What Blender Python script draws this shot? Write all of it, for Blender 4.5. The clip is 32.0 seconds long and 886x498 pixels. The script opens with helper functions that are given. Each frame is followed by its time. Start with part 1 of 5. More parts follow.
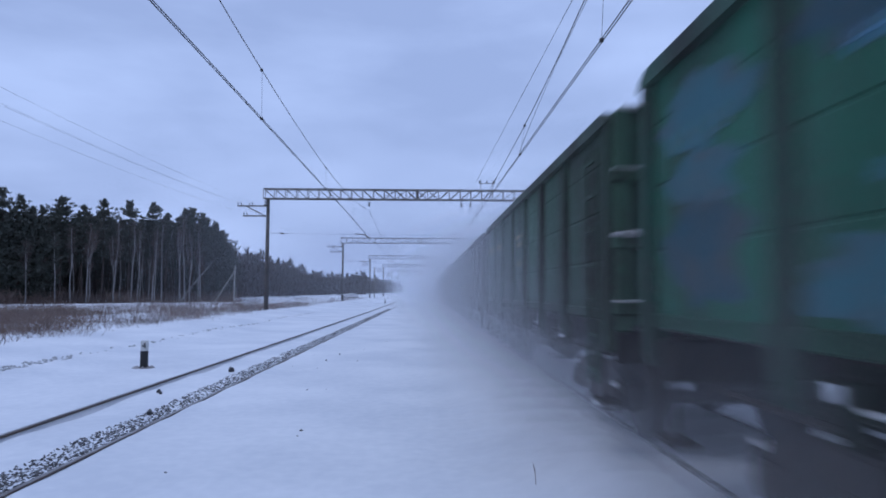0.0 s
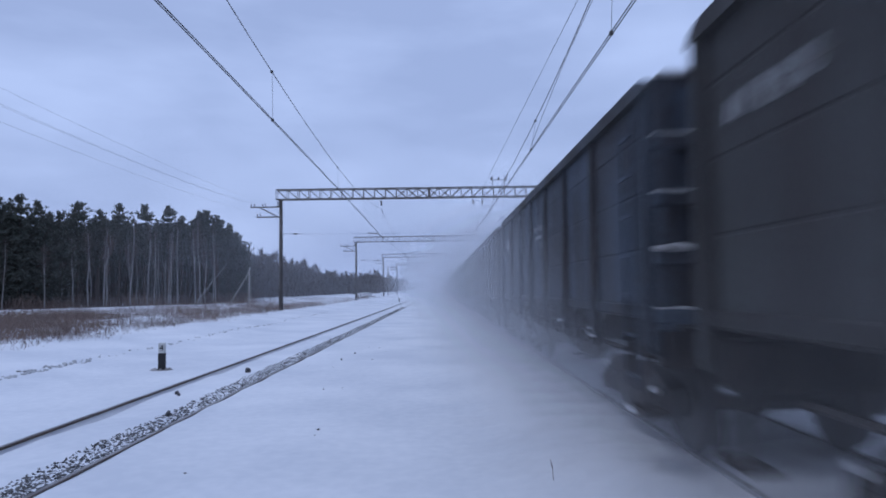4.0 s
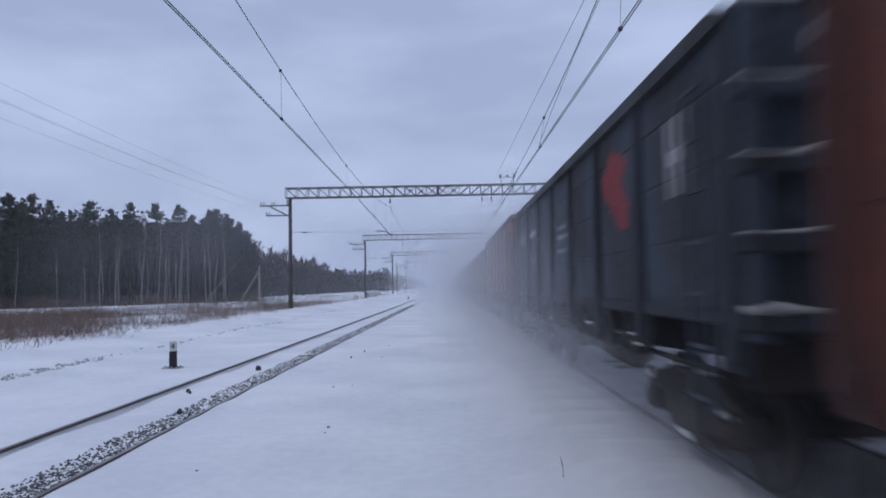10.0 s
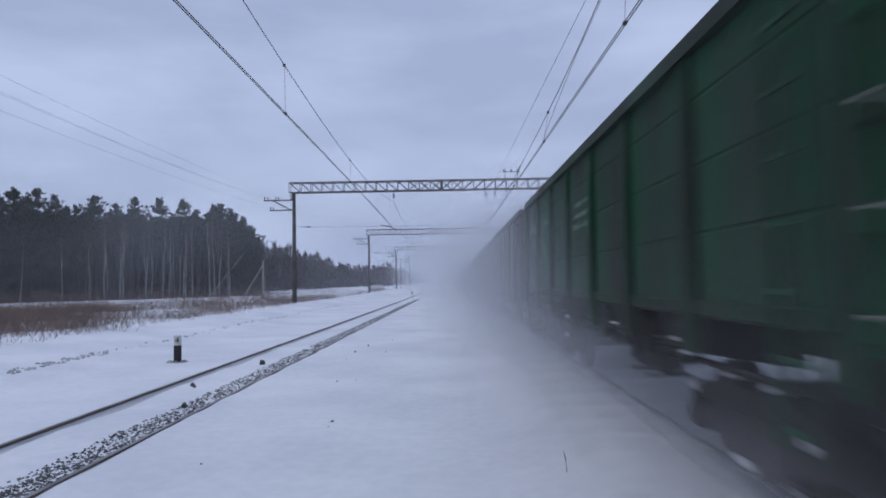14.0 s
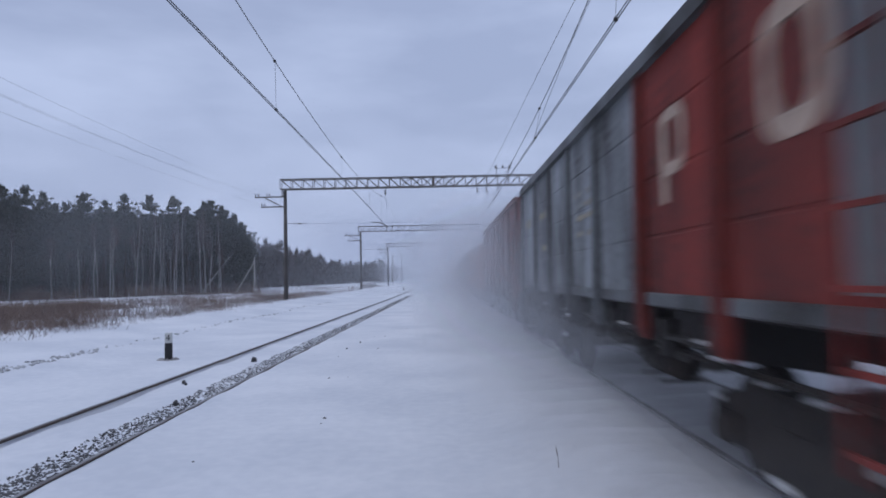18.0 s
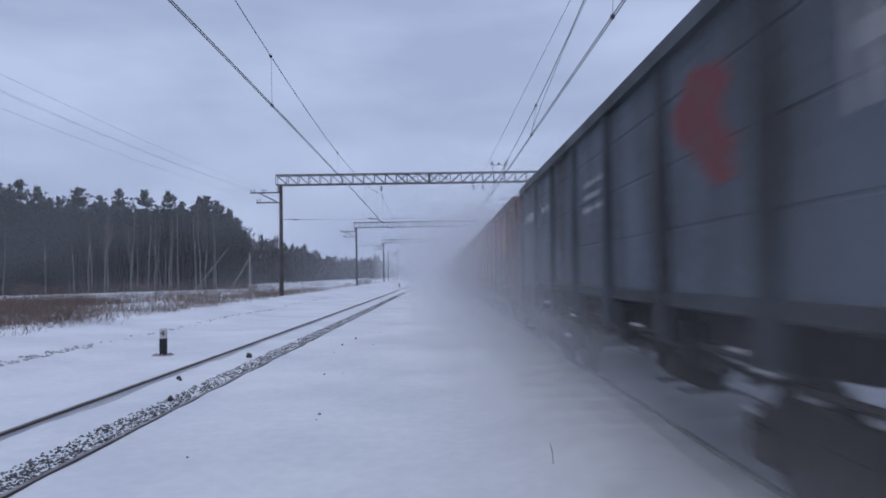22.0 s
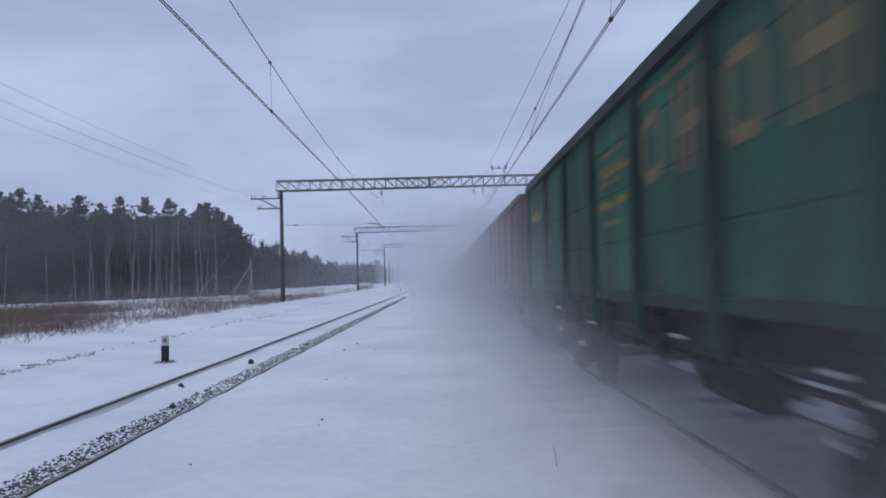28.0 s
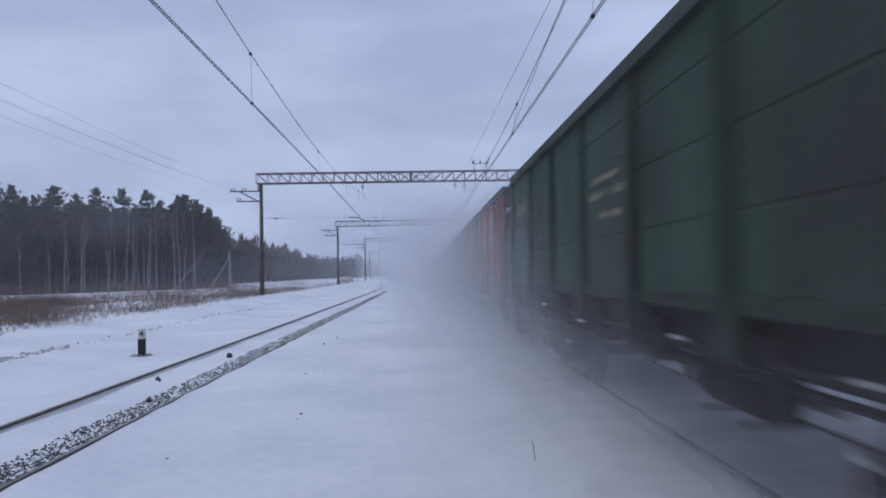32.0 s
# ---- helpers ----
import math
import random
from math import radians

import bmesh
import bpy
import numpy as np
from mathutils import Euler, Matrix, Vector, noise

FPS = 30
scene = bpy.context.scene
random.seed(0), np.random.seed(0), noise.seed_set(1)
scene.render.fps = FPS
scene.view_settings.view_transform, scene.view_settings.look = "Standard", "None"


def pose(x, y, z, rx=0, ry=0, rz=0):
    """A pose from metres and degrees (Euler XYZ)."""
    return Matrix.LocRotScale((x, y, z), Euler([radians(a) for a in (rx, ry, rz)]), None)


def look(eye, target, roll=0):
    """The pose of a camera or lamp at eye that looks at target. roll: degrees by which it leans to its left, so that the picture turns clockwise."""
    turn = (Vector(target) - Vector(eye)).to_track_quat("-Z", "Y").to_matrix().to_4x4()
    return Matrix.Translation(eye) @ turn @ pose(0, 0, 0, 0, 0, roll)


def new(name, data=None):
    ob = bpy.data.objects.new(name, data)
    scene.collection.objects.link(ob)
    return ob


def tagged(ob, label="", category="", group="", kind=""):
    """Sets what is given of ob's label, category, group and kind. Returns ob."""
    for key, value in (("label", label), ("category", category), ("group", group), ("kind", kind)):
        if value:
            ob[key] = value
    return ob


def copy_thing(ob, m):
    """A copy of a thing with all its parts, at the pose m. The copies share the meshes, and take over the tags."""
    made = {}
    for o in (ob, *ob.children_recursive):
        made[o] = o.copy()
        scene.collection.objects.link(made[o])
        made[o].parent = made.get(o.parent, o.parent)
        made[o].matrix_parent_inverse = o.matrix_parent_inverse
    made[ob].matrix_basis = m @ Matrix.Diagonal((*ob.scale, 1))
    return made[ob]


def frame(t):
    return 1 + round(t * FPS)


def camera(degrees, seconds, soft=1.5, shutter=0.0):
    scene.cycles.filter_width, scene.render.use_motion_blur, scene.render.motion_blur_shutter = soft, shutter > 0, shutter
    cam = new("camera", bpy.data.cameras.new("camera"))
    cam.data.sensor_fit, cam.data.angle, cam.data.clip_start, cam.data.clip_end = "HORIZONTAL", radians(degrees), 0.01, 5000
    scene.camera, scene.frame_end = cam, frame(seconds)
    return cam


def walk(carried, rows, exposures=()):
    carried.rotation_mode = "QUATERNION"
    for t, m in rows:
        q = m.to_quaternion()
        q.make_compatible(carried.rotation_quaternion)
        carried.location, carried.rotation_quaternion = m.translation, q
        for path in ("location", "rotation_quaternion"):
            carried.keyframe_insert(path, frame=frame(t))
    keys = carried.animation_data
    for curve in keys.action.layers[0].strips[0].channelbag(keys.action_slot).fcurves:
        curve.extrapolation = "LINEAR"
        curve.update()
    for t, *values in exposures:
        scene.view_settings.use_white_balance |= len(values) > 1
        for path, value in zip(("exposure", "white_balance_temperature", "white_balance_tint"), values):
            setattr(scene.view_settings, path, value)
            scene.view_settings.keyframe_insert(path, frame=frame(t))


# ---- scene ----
# World: x to the right of the tracks' way, y along the tracks, z = 0 at the rail heads.
EYE = (0.0, 0.0, 1.94)
cam = camera(68.1, 32.0, soft=1.75, shutter=0.45)
# seconds, turn to the right, tilt up, lean (degrees)
SWAY = [
    (0.0, 1.579, 3.695, 0.213),
    (0.5, 1.766, 3.717, 0.539),
    (1.0, 2.033, 3.769, 0.304),
    (1.5, 2.265, 3.723, -0.024),
    (2.0, 2.276, 3.691, -0.251),
    (2.5, 1.993, 3.571, -0.426),
    (3.0, 1.365, 3.447, -0.558),
    (3.5, 0.859, 3.450, -0.714),
    (5.5, -0.412, 3.580, -0.912),
    (6.0, -0.532, 3.547, -0.838),
    (6.5, -0.471, 3.388, -0.786),
    (7.0, -0.345, 3.385, -0.589),
    (7.5, -0.123, 3.392, -0.135),
    (8.0, -0.191, 3.435, -0.920),
    (8.5, -0.452, 3.358, -0.888),
    (9.0, -0.638, 3.365, -0.900),
    (9.5, -0.658, 3.308, -0.845),
    (10.0, -0.334, 3.286, -1.043),
    (10.5, -0.059, 3.191, -1.036),
    (11.0, 0.074, 3.034, -1.051),
    (11.5, 0.221, 2.856, -0.650),
    (12.0, -0.000, 2.787, -0.905),
    (12.5, -0.515, 2.751, -1.016),
    (13.0, -0.674, 2.782, -1.028),
    (13.5, -0.733, 2.835, -1.119),
    (14.0, -0.663, 2.836, -0.957),
    (14.5, -0.661, 2.804, -1.180),
    (16.5, -0.304, 2.614, -0.938),
    (17.0, -0.231, 2.554, -1.018),
    (17.5, -0.084, 2.528, -1.199),
    (18.0, 0.047, 2.507, -1.163),
    (18.5, 0.241, 2.469, -1.252),
    (19.0, 0.342, 2.480, -1.089),
    (19.5, 0.387, 2.341, -1.077),
    (20.0, 0.241, 2.283, -1.038),
    (20.5, 0.244, 2.281, -1.076),
    (21.0, 0.311, 2.346, -0.829),
    (21.5, 0.351, 2.283, -0.808),
    (22.0, 0.412, 2.201, -0.914),
    (22.5, 0.394, 2.165, -0.949),
    (23.0, 0.243, 2.149, -1.068),
    (23.5, -0.085, 2.226, -0.955),
    (24.0, -0.232, 2.245, -0.930),
    (24.5, -0.307, 2.495, -1.296),
    (25.0, -0.385, 2.906, -1.360),
    (25.5, -0.432, 3.027, -1.094),
    (27.5, 0.161, 2.634, -1.174),
    (28.0, 0.344, 2.560, -1.525),
    (28.5, 0.484, 2.555, -1.474),
    (29.0, 0.773, 2.575, -1.162),
    (29.5, 1.070, 2.602, -0.993),
    (30.0, 1.345, 2.568, -0.957),
    (30.5, 1.415, 2.482, -0.782),
    (31.0, 1.507, 2.381, -0.850),
    (31.5, 1.713, 2.221, -0.906),
    (32.0, 2.008, 2.048, -1.127),
]


def aim(turn, tilt, lean):
    a, b = radians(turn), radians(tilt)
    way = Vector((math.sin(a) * math.cos(b), math.cos(a) * math.cos(b), math.sin(b)))
    return look(EYE, Vector(EYE) + 10 * way, lean)


walk(cam, [(t, aim(a, b, c)) for t, a, b, c in SWAY],
     exposures=[(0, 0.04, 5230, 11), (3.5, 0.04, 5340, 11), (8.0, 0.0, 5880, 9.5), (14.0, 0.0, 5950, 9.5), (32, 0.0, 5950, 9.5)])
scene.cycles.transparent_max_bounces = 96

# ---- light: a low, closed winter sky ----
world = bpy.data.worlds.new("winter_sky")
scene.world = world
world.use_nodes = True
wn, wl = world.node_tree.nodes, world.node_tree.links
wn.clear()
w_out = wn.new("ShaderNodeOutputWorld")
w_bg = wn.new("ShaderNodeBackground")
sky = wn.new("ShaderNodeTexSky")
sky.sky_type, sky.sun_disc = "NISHITA", False
sky.sun_elevation, sky.sun_rotation, sky.air_density, sky.dust_density = radians(12), radians(-120), 1.5, 4.0
w_co = wn.new("ShaderNodeTexCoord")
w_sep = wn.new("ShaderNodeSeparateXYZ")
w_map = wn.new("ShaderNodeMapping")
w_map.inputs["Scale"].default_value = (1.0, 1.0, 3.2)
w_noise = wn.new("ShaderNodeTexNoise")
w_noise.inputs["Scale"].default_value, w_noise.inputs["Detail"].default_value = 2.8, 6.0
w_noise.inputs["Roughness"].default_value = 0.5
w_ramp = wn.new("ShaderNodeValToRGB")
w_ramp.color_ramp.elements[0].position, w_ramp.color_ramp.elements[0].color = 0.36, (0.365, 0.41, 0.565, 1)
w_ramp.color_ramp.elements[1].position, w_ramp.color_ramp.elements[1].color = 0.66, (0.49, 0.54, 0.71, 1)
w_mix = wn.new("ShaderNodeMix")
w_mix.data_type = "RGBA"
w_mix.inputs[0].default_value = 0.93
w_gain = wn.new("ShaderNodeVectorMath")
w_gain.operation = "SCALE"
w_gain.inputs["Scale"].default_value = 0.10
wl.new(w_co.outputs["Generated"], w_map.inputs["Vector"])
wl.new(w_map.outputs["Vector"], w_noise.inputs["Vector"])
wl.new(w_noise.outputs["Fac"], w_ramp.inputs["Fac"])
wl.new(sky.outputs["Color"], w_gain.inputs[0])
wl.new(w_gain.outputs["Vector"], w_mix.inputs[6])
wl.new(w_ramp.outputs["Color"], w_mix.inputs[7])
wl.new(w_mix.outputs[2], w_bg.inputs["Color"])
w_bg.inputs["Strength"].default_value = 1.08
wl.new(w_bg.outputs[0], w_out.inputs[0])
sun = new("sun", bpy.data.lights.new("sun", "SUN"))
sun.data.energy, sun.data.angle, sun.data.color = 0.75, radians(25), (1.0, 0.97, 0.93)
sun.matrix_world = look((-30, -20, 60), (0, 0, 0))

# ---- materials ----


def material(name, colour, rough=0.8, metal=0.0, second=None, scale=3.0, fine=40.0, bump=0.3, dist=0.01, spread=0.5, own=False, stretch=None, bias=0.0, gloss=0.5):
    """Two colours mixed by coarse and fine noise in object space, with relief. own: the base colour is the object's own."""
    m = bpy.data.materials.new(name)
    m.use_nodes = True
    n, l = m.node_tree.nodes, m.node_tree.links
    b = n["Principled BSDF"]
    b.inputs["Roughness"].default_value, b.inputs["Metallic"].default_value = rough, metal
    b.inputs["Specular IOR Level"].default_value = gloss
    co = n.new("ShaderNodeTexCoord")
    na, nb = n.new("ShaderNodeTexNoise"), n.new("ShaderNodeTexNoise")
    na.inputs["Scale"].default_value, na.inputs["Detail"].default_value = scale, 6
    nb.inputs["Scale"].default_value, nb.inputs["Detail"].default_value = fine, 3
    l.new(co.outputs["Object"], na.inputs["Vector"])
    l.new(co.outputs["Object"], nb.inputs["Vector"])
    if stretch:
        who, far_, mul, sum_ = n.new("ShaderNodeObjectInfo"), n.new("ShaderNodeVectorMath"), n.new("ShaderNodeVectorMath"), n.new("ShaderNodeVectorMath")
        far_.operation, mul.operation, sum_.operation = "SCALE", "MULTIPLY", "ADD"
        far_.inputs[0].default_value, mul.inputs[1].default_value = (41.0, 83.0, 29.0), stretch
        l.new(who.outputs["Random"], far_.inputs["Scale"])
        l.new(co.outputs["Object"], mul.inputs[0])
        l.new(mul.outputs[0], sum_.inputs[0])
        l.new(far_.outputs[0], sum_.inputs[1])
        l.new(sum_.outputs[0], na.inputs["Vector"])
    add = n.new("ShaderNodeMath")
    add.operation = "MULTIPLY_ADD"
    add.inputs[1].default_value = 0.35
    l.new(nb.outputs["Fac"], add.inputs[0])
    l.new(na.outputs["Fac"], add.inputs[2])
    rng = n.new("ShaderNodeMapRange")
    rng.inputs["From Min"].default_value, rng.inputs["From Max"].default_value = 0.675 + bias - spread * 0.3, 0.675 + bias + spread * 0.3
    l.new(add.outputs[0], rng.inputs["Value"])
    mix = n.new("ShaderNodeMix")
    mix.data_type = "RGBA"
    second = second or tuple(c * 0.7 for c in colour)
    mix.inputs[6].default_value, mix.inputs[7].default_value = (*colour, 1), (*second, 1)
    if own:
        info = n.new("ShaderNodeObjectInfo")
        l.new(info.outputs["Color"], mix.inputs[6])
    l.new(rng.outputs["Result"], mix.inputs[0])
    l.new(mix.outputs[2], b.inputs["Base Color"])
    if bump:
        bp = n.new("ShaderNodeBump")
        bp.inputs["Strength"].default_value, bp.inputs["Distance"].default_value = bump, dist
        l.new(add.outputs[0], bp.inputs["Height"])
        l.new(bp.outputs["Normal"], b.inputs["Normal"])
    return m


SNOW = material("snow", (0.73, 0.74, 0.77), 0.75, second=(0.60, 0.62, 0.665), scale=0.35, fine=6.0, bump=0.12, dist=0.05)
GRIMY_SNOW = material("grimy_snow", (0.33, 0.33, 0.34), 0.85, second=(0.15, 0.145, 0.145), scale=5, fine=30, dist=0.02)
LEDGE_SNOW = material("ledge_snow", (0.47, 0.475, 0.49), 0.8, scale=4, fine=30, dist=0.02)
RAIL = material("rail_steel", (0.075, 0.060, 0.055), 0.5, 0.6, second=(0.12, 0.085, 0.065), scale=2, fine=50)
DUSTED = material("dusted_rail", (0.20, 0.20, 0.21), 0.7, 0.2, second=(0.12, 0.11, 0.11), scale=1.5, fine=20)
BALLAST = material("ballast", (0.15, 0.147, 0.15), 0.9, second=(0.035, 0.035, 0.04), scale=9, fine=60)
CONCRETE = material("concrete", (0.11, 0.10, 0.095), 0.9, second=(0.07, 0.065, 0.062), scale=1.5, fine=30)
WORN = material("worn_rail_head", (0.30, 0.295, 0.30), 0.5, 0.4, second=(0.11, 0.095, 0.09), scale=1.2, fine=25)
TRUSS = material("truss_steel", (0.16, 0.155, 0.155), 0.6, 0.3, second=(0.10, 0.085, 0.075), scale=2, fine=30)
WIRE = material("wire", (0.045, 0.043, 0.043), 0.7, 0.0, bump=0)
CERAMIC = material("ceramic", (0.05, 0.04, 0.04), 0.3)
PAINT = material("wagon_paint", (0.2, 0.2, 0.2), 0.75, second=(0.022, 0.018, 0.017), scale=1.0, fine=14, bump=0.2, dist=0.01, spread=0.6, own=True, stretch=(1.0, 1.0, 0.4), bias=0.05, gloss=0.15)
GEAR = material("running_gear", (0.020, 0.018, 0.018), 0.9, 0.0, second=(0.034, 0.028, 0.025), scale=4, fine=30, gloss=0.15)
STENCIL = material("stencil", (0.6, 0.58, 0.54), 0.8, scale=6, fine=40, second=(0.07, 0.06, 0.055), spread=0.8, own=True, stretch=(1.0, 1.0, 0.5), bias=0.14, gloss=0.2)
WOOD = material("weathered_wood", (0.30, 0.28, 0.25), 0.9, scale=3, fine=40)
BARK = material("pine_bark", (0.085, 0.062, 0.050), 0.95, second=(0.042, 0.033, 0.030), scale=2, fine=20)
BIRCH = material("birch_bark", (0.38, 0.36, 0.34), 0.9, second=(0.10, 0.09, 0.085), scale=1.2, fine=9, spread=0.8)
NEEDLES = material("needles", (0.046, 0.054, 0.044), 0.9, second=(0.095, 0.098, 0.080), scale=0.7, fine=6, bump=0)
TWIGS = material("twigs", (0.125, 0.094, 0.082), 0.95, second=(0.065, 0.052, 0.048), scale=0.3, fine=4, bump=0)
FAR_TWIGS = material("old_twigs", (0.070, 0.054, 0.049), 0.95, second=(0.042, 0.034, 0.032), scale=0.3, fine=4, bump=0)
DRY = material("dry_weeds", (0.200, 0.145, 0.118), 0.95, second=(0.110, 0.085, 0.075), scale=0.25, fine=3, bump=0)
BLACK = material("black_paint", (0.02, 0.02, 0.022), 0.7, fine=30)
WHITE = material("white_paint", (0.62, 0.62, 0.60), 0.7, scale=6, fine=30)


def feather(mat, x0, x1, dirt_and_shade, second):
    """Dirty, swept snow and stone on the bed of the busy track, with the train's shade painted in, running out raggedly
    into clean snow.
    """
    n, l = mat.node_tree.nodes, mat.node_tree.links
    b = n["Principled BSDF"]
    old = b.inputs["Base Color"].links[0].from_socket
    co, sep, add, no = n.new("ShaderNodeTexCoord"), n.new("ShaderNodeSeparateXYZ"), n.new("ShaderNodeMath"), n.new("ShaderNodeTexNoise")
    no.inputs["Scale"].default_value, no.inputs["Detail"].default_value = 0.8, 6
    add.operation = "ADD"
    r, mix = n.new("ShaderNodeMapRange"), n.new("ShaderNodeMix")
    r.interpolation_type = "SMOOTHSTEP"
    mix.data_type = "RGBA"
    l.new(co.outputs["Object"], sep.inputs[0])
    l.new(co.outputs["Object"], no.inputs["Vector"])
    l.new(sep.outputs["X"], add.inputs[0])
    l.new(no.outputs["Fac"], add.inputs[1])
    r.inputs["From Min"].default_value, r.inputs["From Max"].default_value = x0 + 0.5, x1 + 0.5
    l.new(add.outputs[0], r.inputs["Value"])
    # the darkening runs on past the far rail, dimming ground seen under the wagons
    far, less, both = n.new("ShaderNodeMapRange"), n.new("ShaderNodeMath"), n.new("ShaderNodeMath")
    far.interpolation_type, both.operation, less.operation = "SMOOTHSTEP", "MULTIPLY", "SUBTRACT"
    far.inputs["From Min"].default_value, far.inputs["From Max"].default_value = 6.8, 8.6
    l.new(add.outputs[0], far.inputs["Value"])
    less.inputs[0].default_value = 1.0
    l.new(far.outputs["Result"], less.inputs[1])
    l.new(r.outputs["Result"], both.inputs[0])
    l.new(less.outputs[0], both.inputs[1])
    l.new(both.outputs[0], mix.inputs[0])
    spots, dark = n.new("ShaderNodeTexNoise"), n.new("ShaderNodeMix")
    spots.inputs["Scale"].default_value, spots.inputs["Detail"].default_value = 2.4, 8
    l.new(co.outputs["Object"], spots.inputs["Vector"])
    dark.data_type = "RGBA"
    dark.inputs[6].default_value, dark.inputs[7].default_value = (*dirt_and_shade, 1), (*second, 1)
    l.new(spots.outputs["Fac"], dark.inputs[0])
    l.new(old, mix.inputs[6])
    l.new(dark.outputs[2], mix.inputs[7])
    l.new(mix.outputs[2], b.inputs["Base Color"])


# track dirt and the train's shade, both put into the snow's colour
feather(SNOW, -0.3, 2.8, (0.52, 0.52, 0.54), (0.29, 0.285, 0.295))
DIRT = material("dirty_snow", (0.40, 0.39, 0.40), 0.9, second=(0.16, 0.15, 0.15), scale=2.5, fine=14, dist=0.02)


def dust_material(name, density, rise, low, high, freq, across, wisp=(0.25, 0.68), own=False):
    """Drifting powder snow: thickens above the ground, thins out upwards (object space), to both ends, and in noisy wisps."""
    m = bpy.data.materials.new(name)
    m.use_nodes = True
    n, l = m.node_tree.nodes, m.node_tree.links
    n.clear()
    out = n.new("ShaderNodeOutputMaterial")
    co, sep = n.new("ShaderNodeTexCoord"), n.new("ShaderNodeSeparateXYZ")
    l.new(co.outputs["Object"], sep.inputs[0])

    def fade(src, a, b):
        r = n.new("ShaderNodeMapRange")
        r.interpolation_type = "SMOOTHSTEP"
        flip = a > b
        r.inputs["From Min"].default_value, r.inputs["From Max"].default_value = min(a, b), max(a, b)
        r.inputs["To Min"].default_value, r.inputs["To Max"].default_value = (1, 0) if flip else (0, 1)
        l.new(src, r.inputs["Value"])
        return r.outputs["Result"]

    def times(a, b):
        x = n.new("ShaderNodeMath")
        x.operation = "MULTIPLY"
        l.new(a, x.inputs[0])
        if isinstance(b, float):
            x.inputs[1].default_value = b
        else:
            l.new(b, x.inputs[1])
        return x.outputs[0]

    wisps = n.new("ShaderNodeTexNoise")
    wisps.inputs["Scale"].default_value, wisps.inputs["Detail"].default_value = 1.0, 3
    wisps.inputs["Roughness"].default_value = 0.45
    info = n.new("ShaderNodeObjectInfo")
    off, sc, stretch = n.new("ShaderNodeVectorMath"), n.new("ShaderNodeVectorMath"), n.new("ShaderNodeVectorMath")
    off.operation, sc.operation, stretch.operation = "ADD", "SCALE", "MULTIPLY"
    stretch.inputs[1].default_value = freq
    sc.inputs[0].default_value = (37.0, 91.0, 53.0)
    l.new(info.outputs["Random"], sc.inputs["Scale"])
    l.new(co.outputs["Object"], stretch.inputs[0])
    l.new(stretch.outputs[0], off.inputs[0])
    l.new(sc.outputs[0], off.inputs[1])
    l.new(off.outputs[0], wisps.inputs["Vector"])
    a = times(fade(sep.outputs["Z"], high, low), fade(sep.outputs["Z"], 0.0, rise))
    a = times(a, fade(wisps.outputs["Fac"], *wisp))
    axis, half, soft = across
    a = times(a, fade(sep.outputs[axis], -half, -half + soft))
    a = times(a, fade(sep.outputs[axis], half, half - soft))
    a = times(a, float(density))
    if own:
        grey = n.new("ShaderNodeSeparateColor")
        l.new(info.outputs["Color"], grey.inputs[0])
        a = times(a, grey.outputs[0])
    dif, trl, mixd = n.new("ShaderNodeBsdfDiffuse"), n.new("ShaderNodeBsdfTranslucent"), n.new("ShaderNodeMixShader")
    for s_ in (dif, trl):
        s_.inputs["Color"].default_value = (0.86, 0.88, 0.92, 1)
    l.new(dif.outputs[0], mixd.inputs[1])
    l.new(trl.outputs[0], mixd.inputs[2])
    clear, mix = n.new("ShaderNodeBsdfTransparent"), n.new("ShaderNodeMixShader")
    l.new(a, mix.inputs[0])
    l.new(clear.outputs[0], mix.inputs[1])
    l.new(mixd.outputs[0], mix.inputs[2])
    l.new(mix.outputs[0], out.inputs["Surface"])
    return m


# ---- mesh helpers ----
def mesh_of(name, bm, *mats, smooth=False):
    me = bpy.data.meshes.new(name)
    bm.to_mesh(me)
    bm.free()
    for m in mats:
        me.materials.append(m)
    if smooth:
        me.shade_smooth()
    return me


def box(bm, x0, x1, y0, y1, z0, z1, bevel=0.0):
    v = [bm.verts.new((x, y, z)) for x in (x0, x1) for y in (y0, y1) for z in (z0, z1)]
    f = [bm.faces.new([v[i] for i in q]) for q in ((0, 1, 3, 2), (4, 6, 7, 5), (0, 4, 5, 1), (2, 3, 7, 6), (0, 2, 6, 4), (1, 5, 7, 3))]
    if bevel:
        es = list({e for q in f for e in q.edges})
        bmesh.ops.bevel(bm, geom=es, offset=bevel, segments=1, affect="EDGES")


def rod(bm, a, b, r0, r1=None, seg=6, caps=True):
    a, b = Vector(a), Vector(b)
    r1 = r0 if r1 is None else r1
    q = (b - a).to_track_quat("Z", "Y")
    ra = [bm.verts.new(a + q @ Vector((r0 * math.cos(i * math.tau / seg), r0 * math.sin(i * math.tau / seg), 0))) for i in range(seg)]
    rb = [bm.verts.new(b + q @ Vector((r1 * math.cos(i * math.tau / seg), r1 * math.sin(i * math.tau / seg), 0))) for i in range(seg)]
    for i in range(seg):
        bm.faces.new((ra[i], ra[(i + 1) % seg], rb[(i + 1) % seg], rb[i]))
    if caps:
        bm.faces.new(ra[::-1])
        bm.faces.new(rb)


def part(name, bm, mat, parent, label="", smooth=False, at=None):
    me = bm if isinstance(bm, bpy.types.Mesh) else mesh_of(name, bm, mat, smooth=smooth)
    ob = new(name, me)
    ob.parent = parent
    if at is not None:
        ob.matrix_basis = at
    if label:
        ob["label"] = label
    return ob

# ---- ground and tracks ----
LEFT, RIGHT = -4.62, 3.38      # centres of the two tracks
RAISE = 0.25                   # the right track lies higher
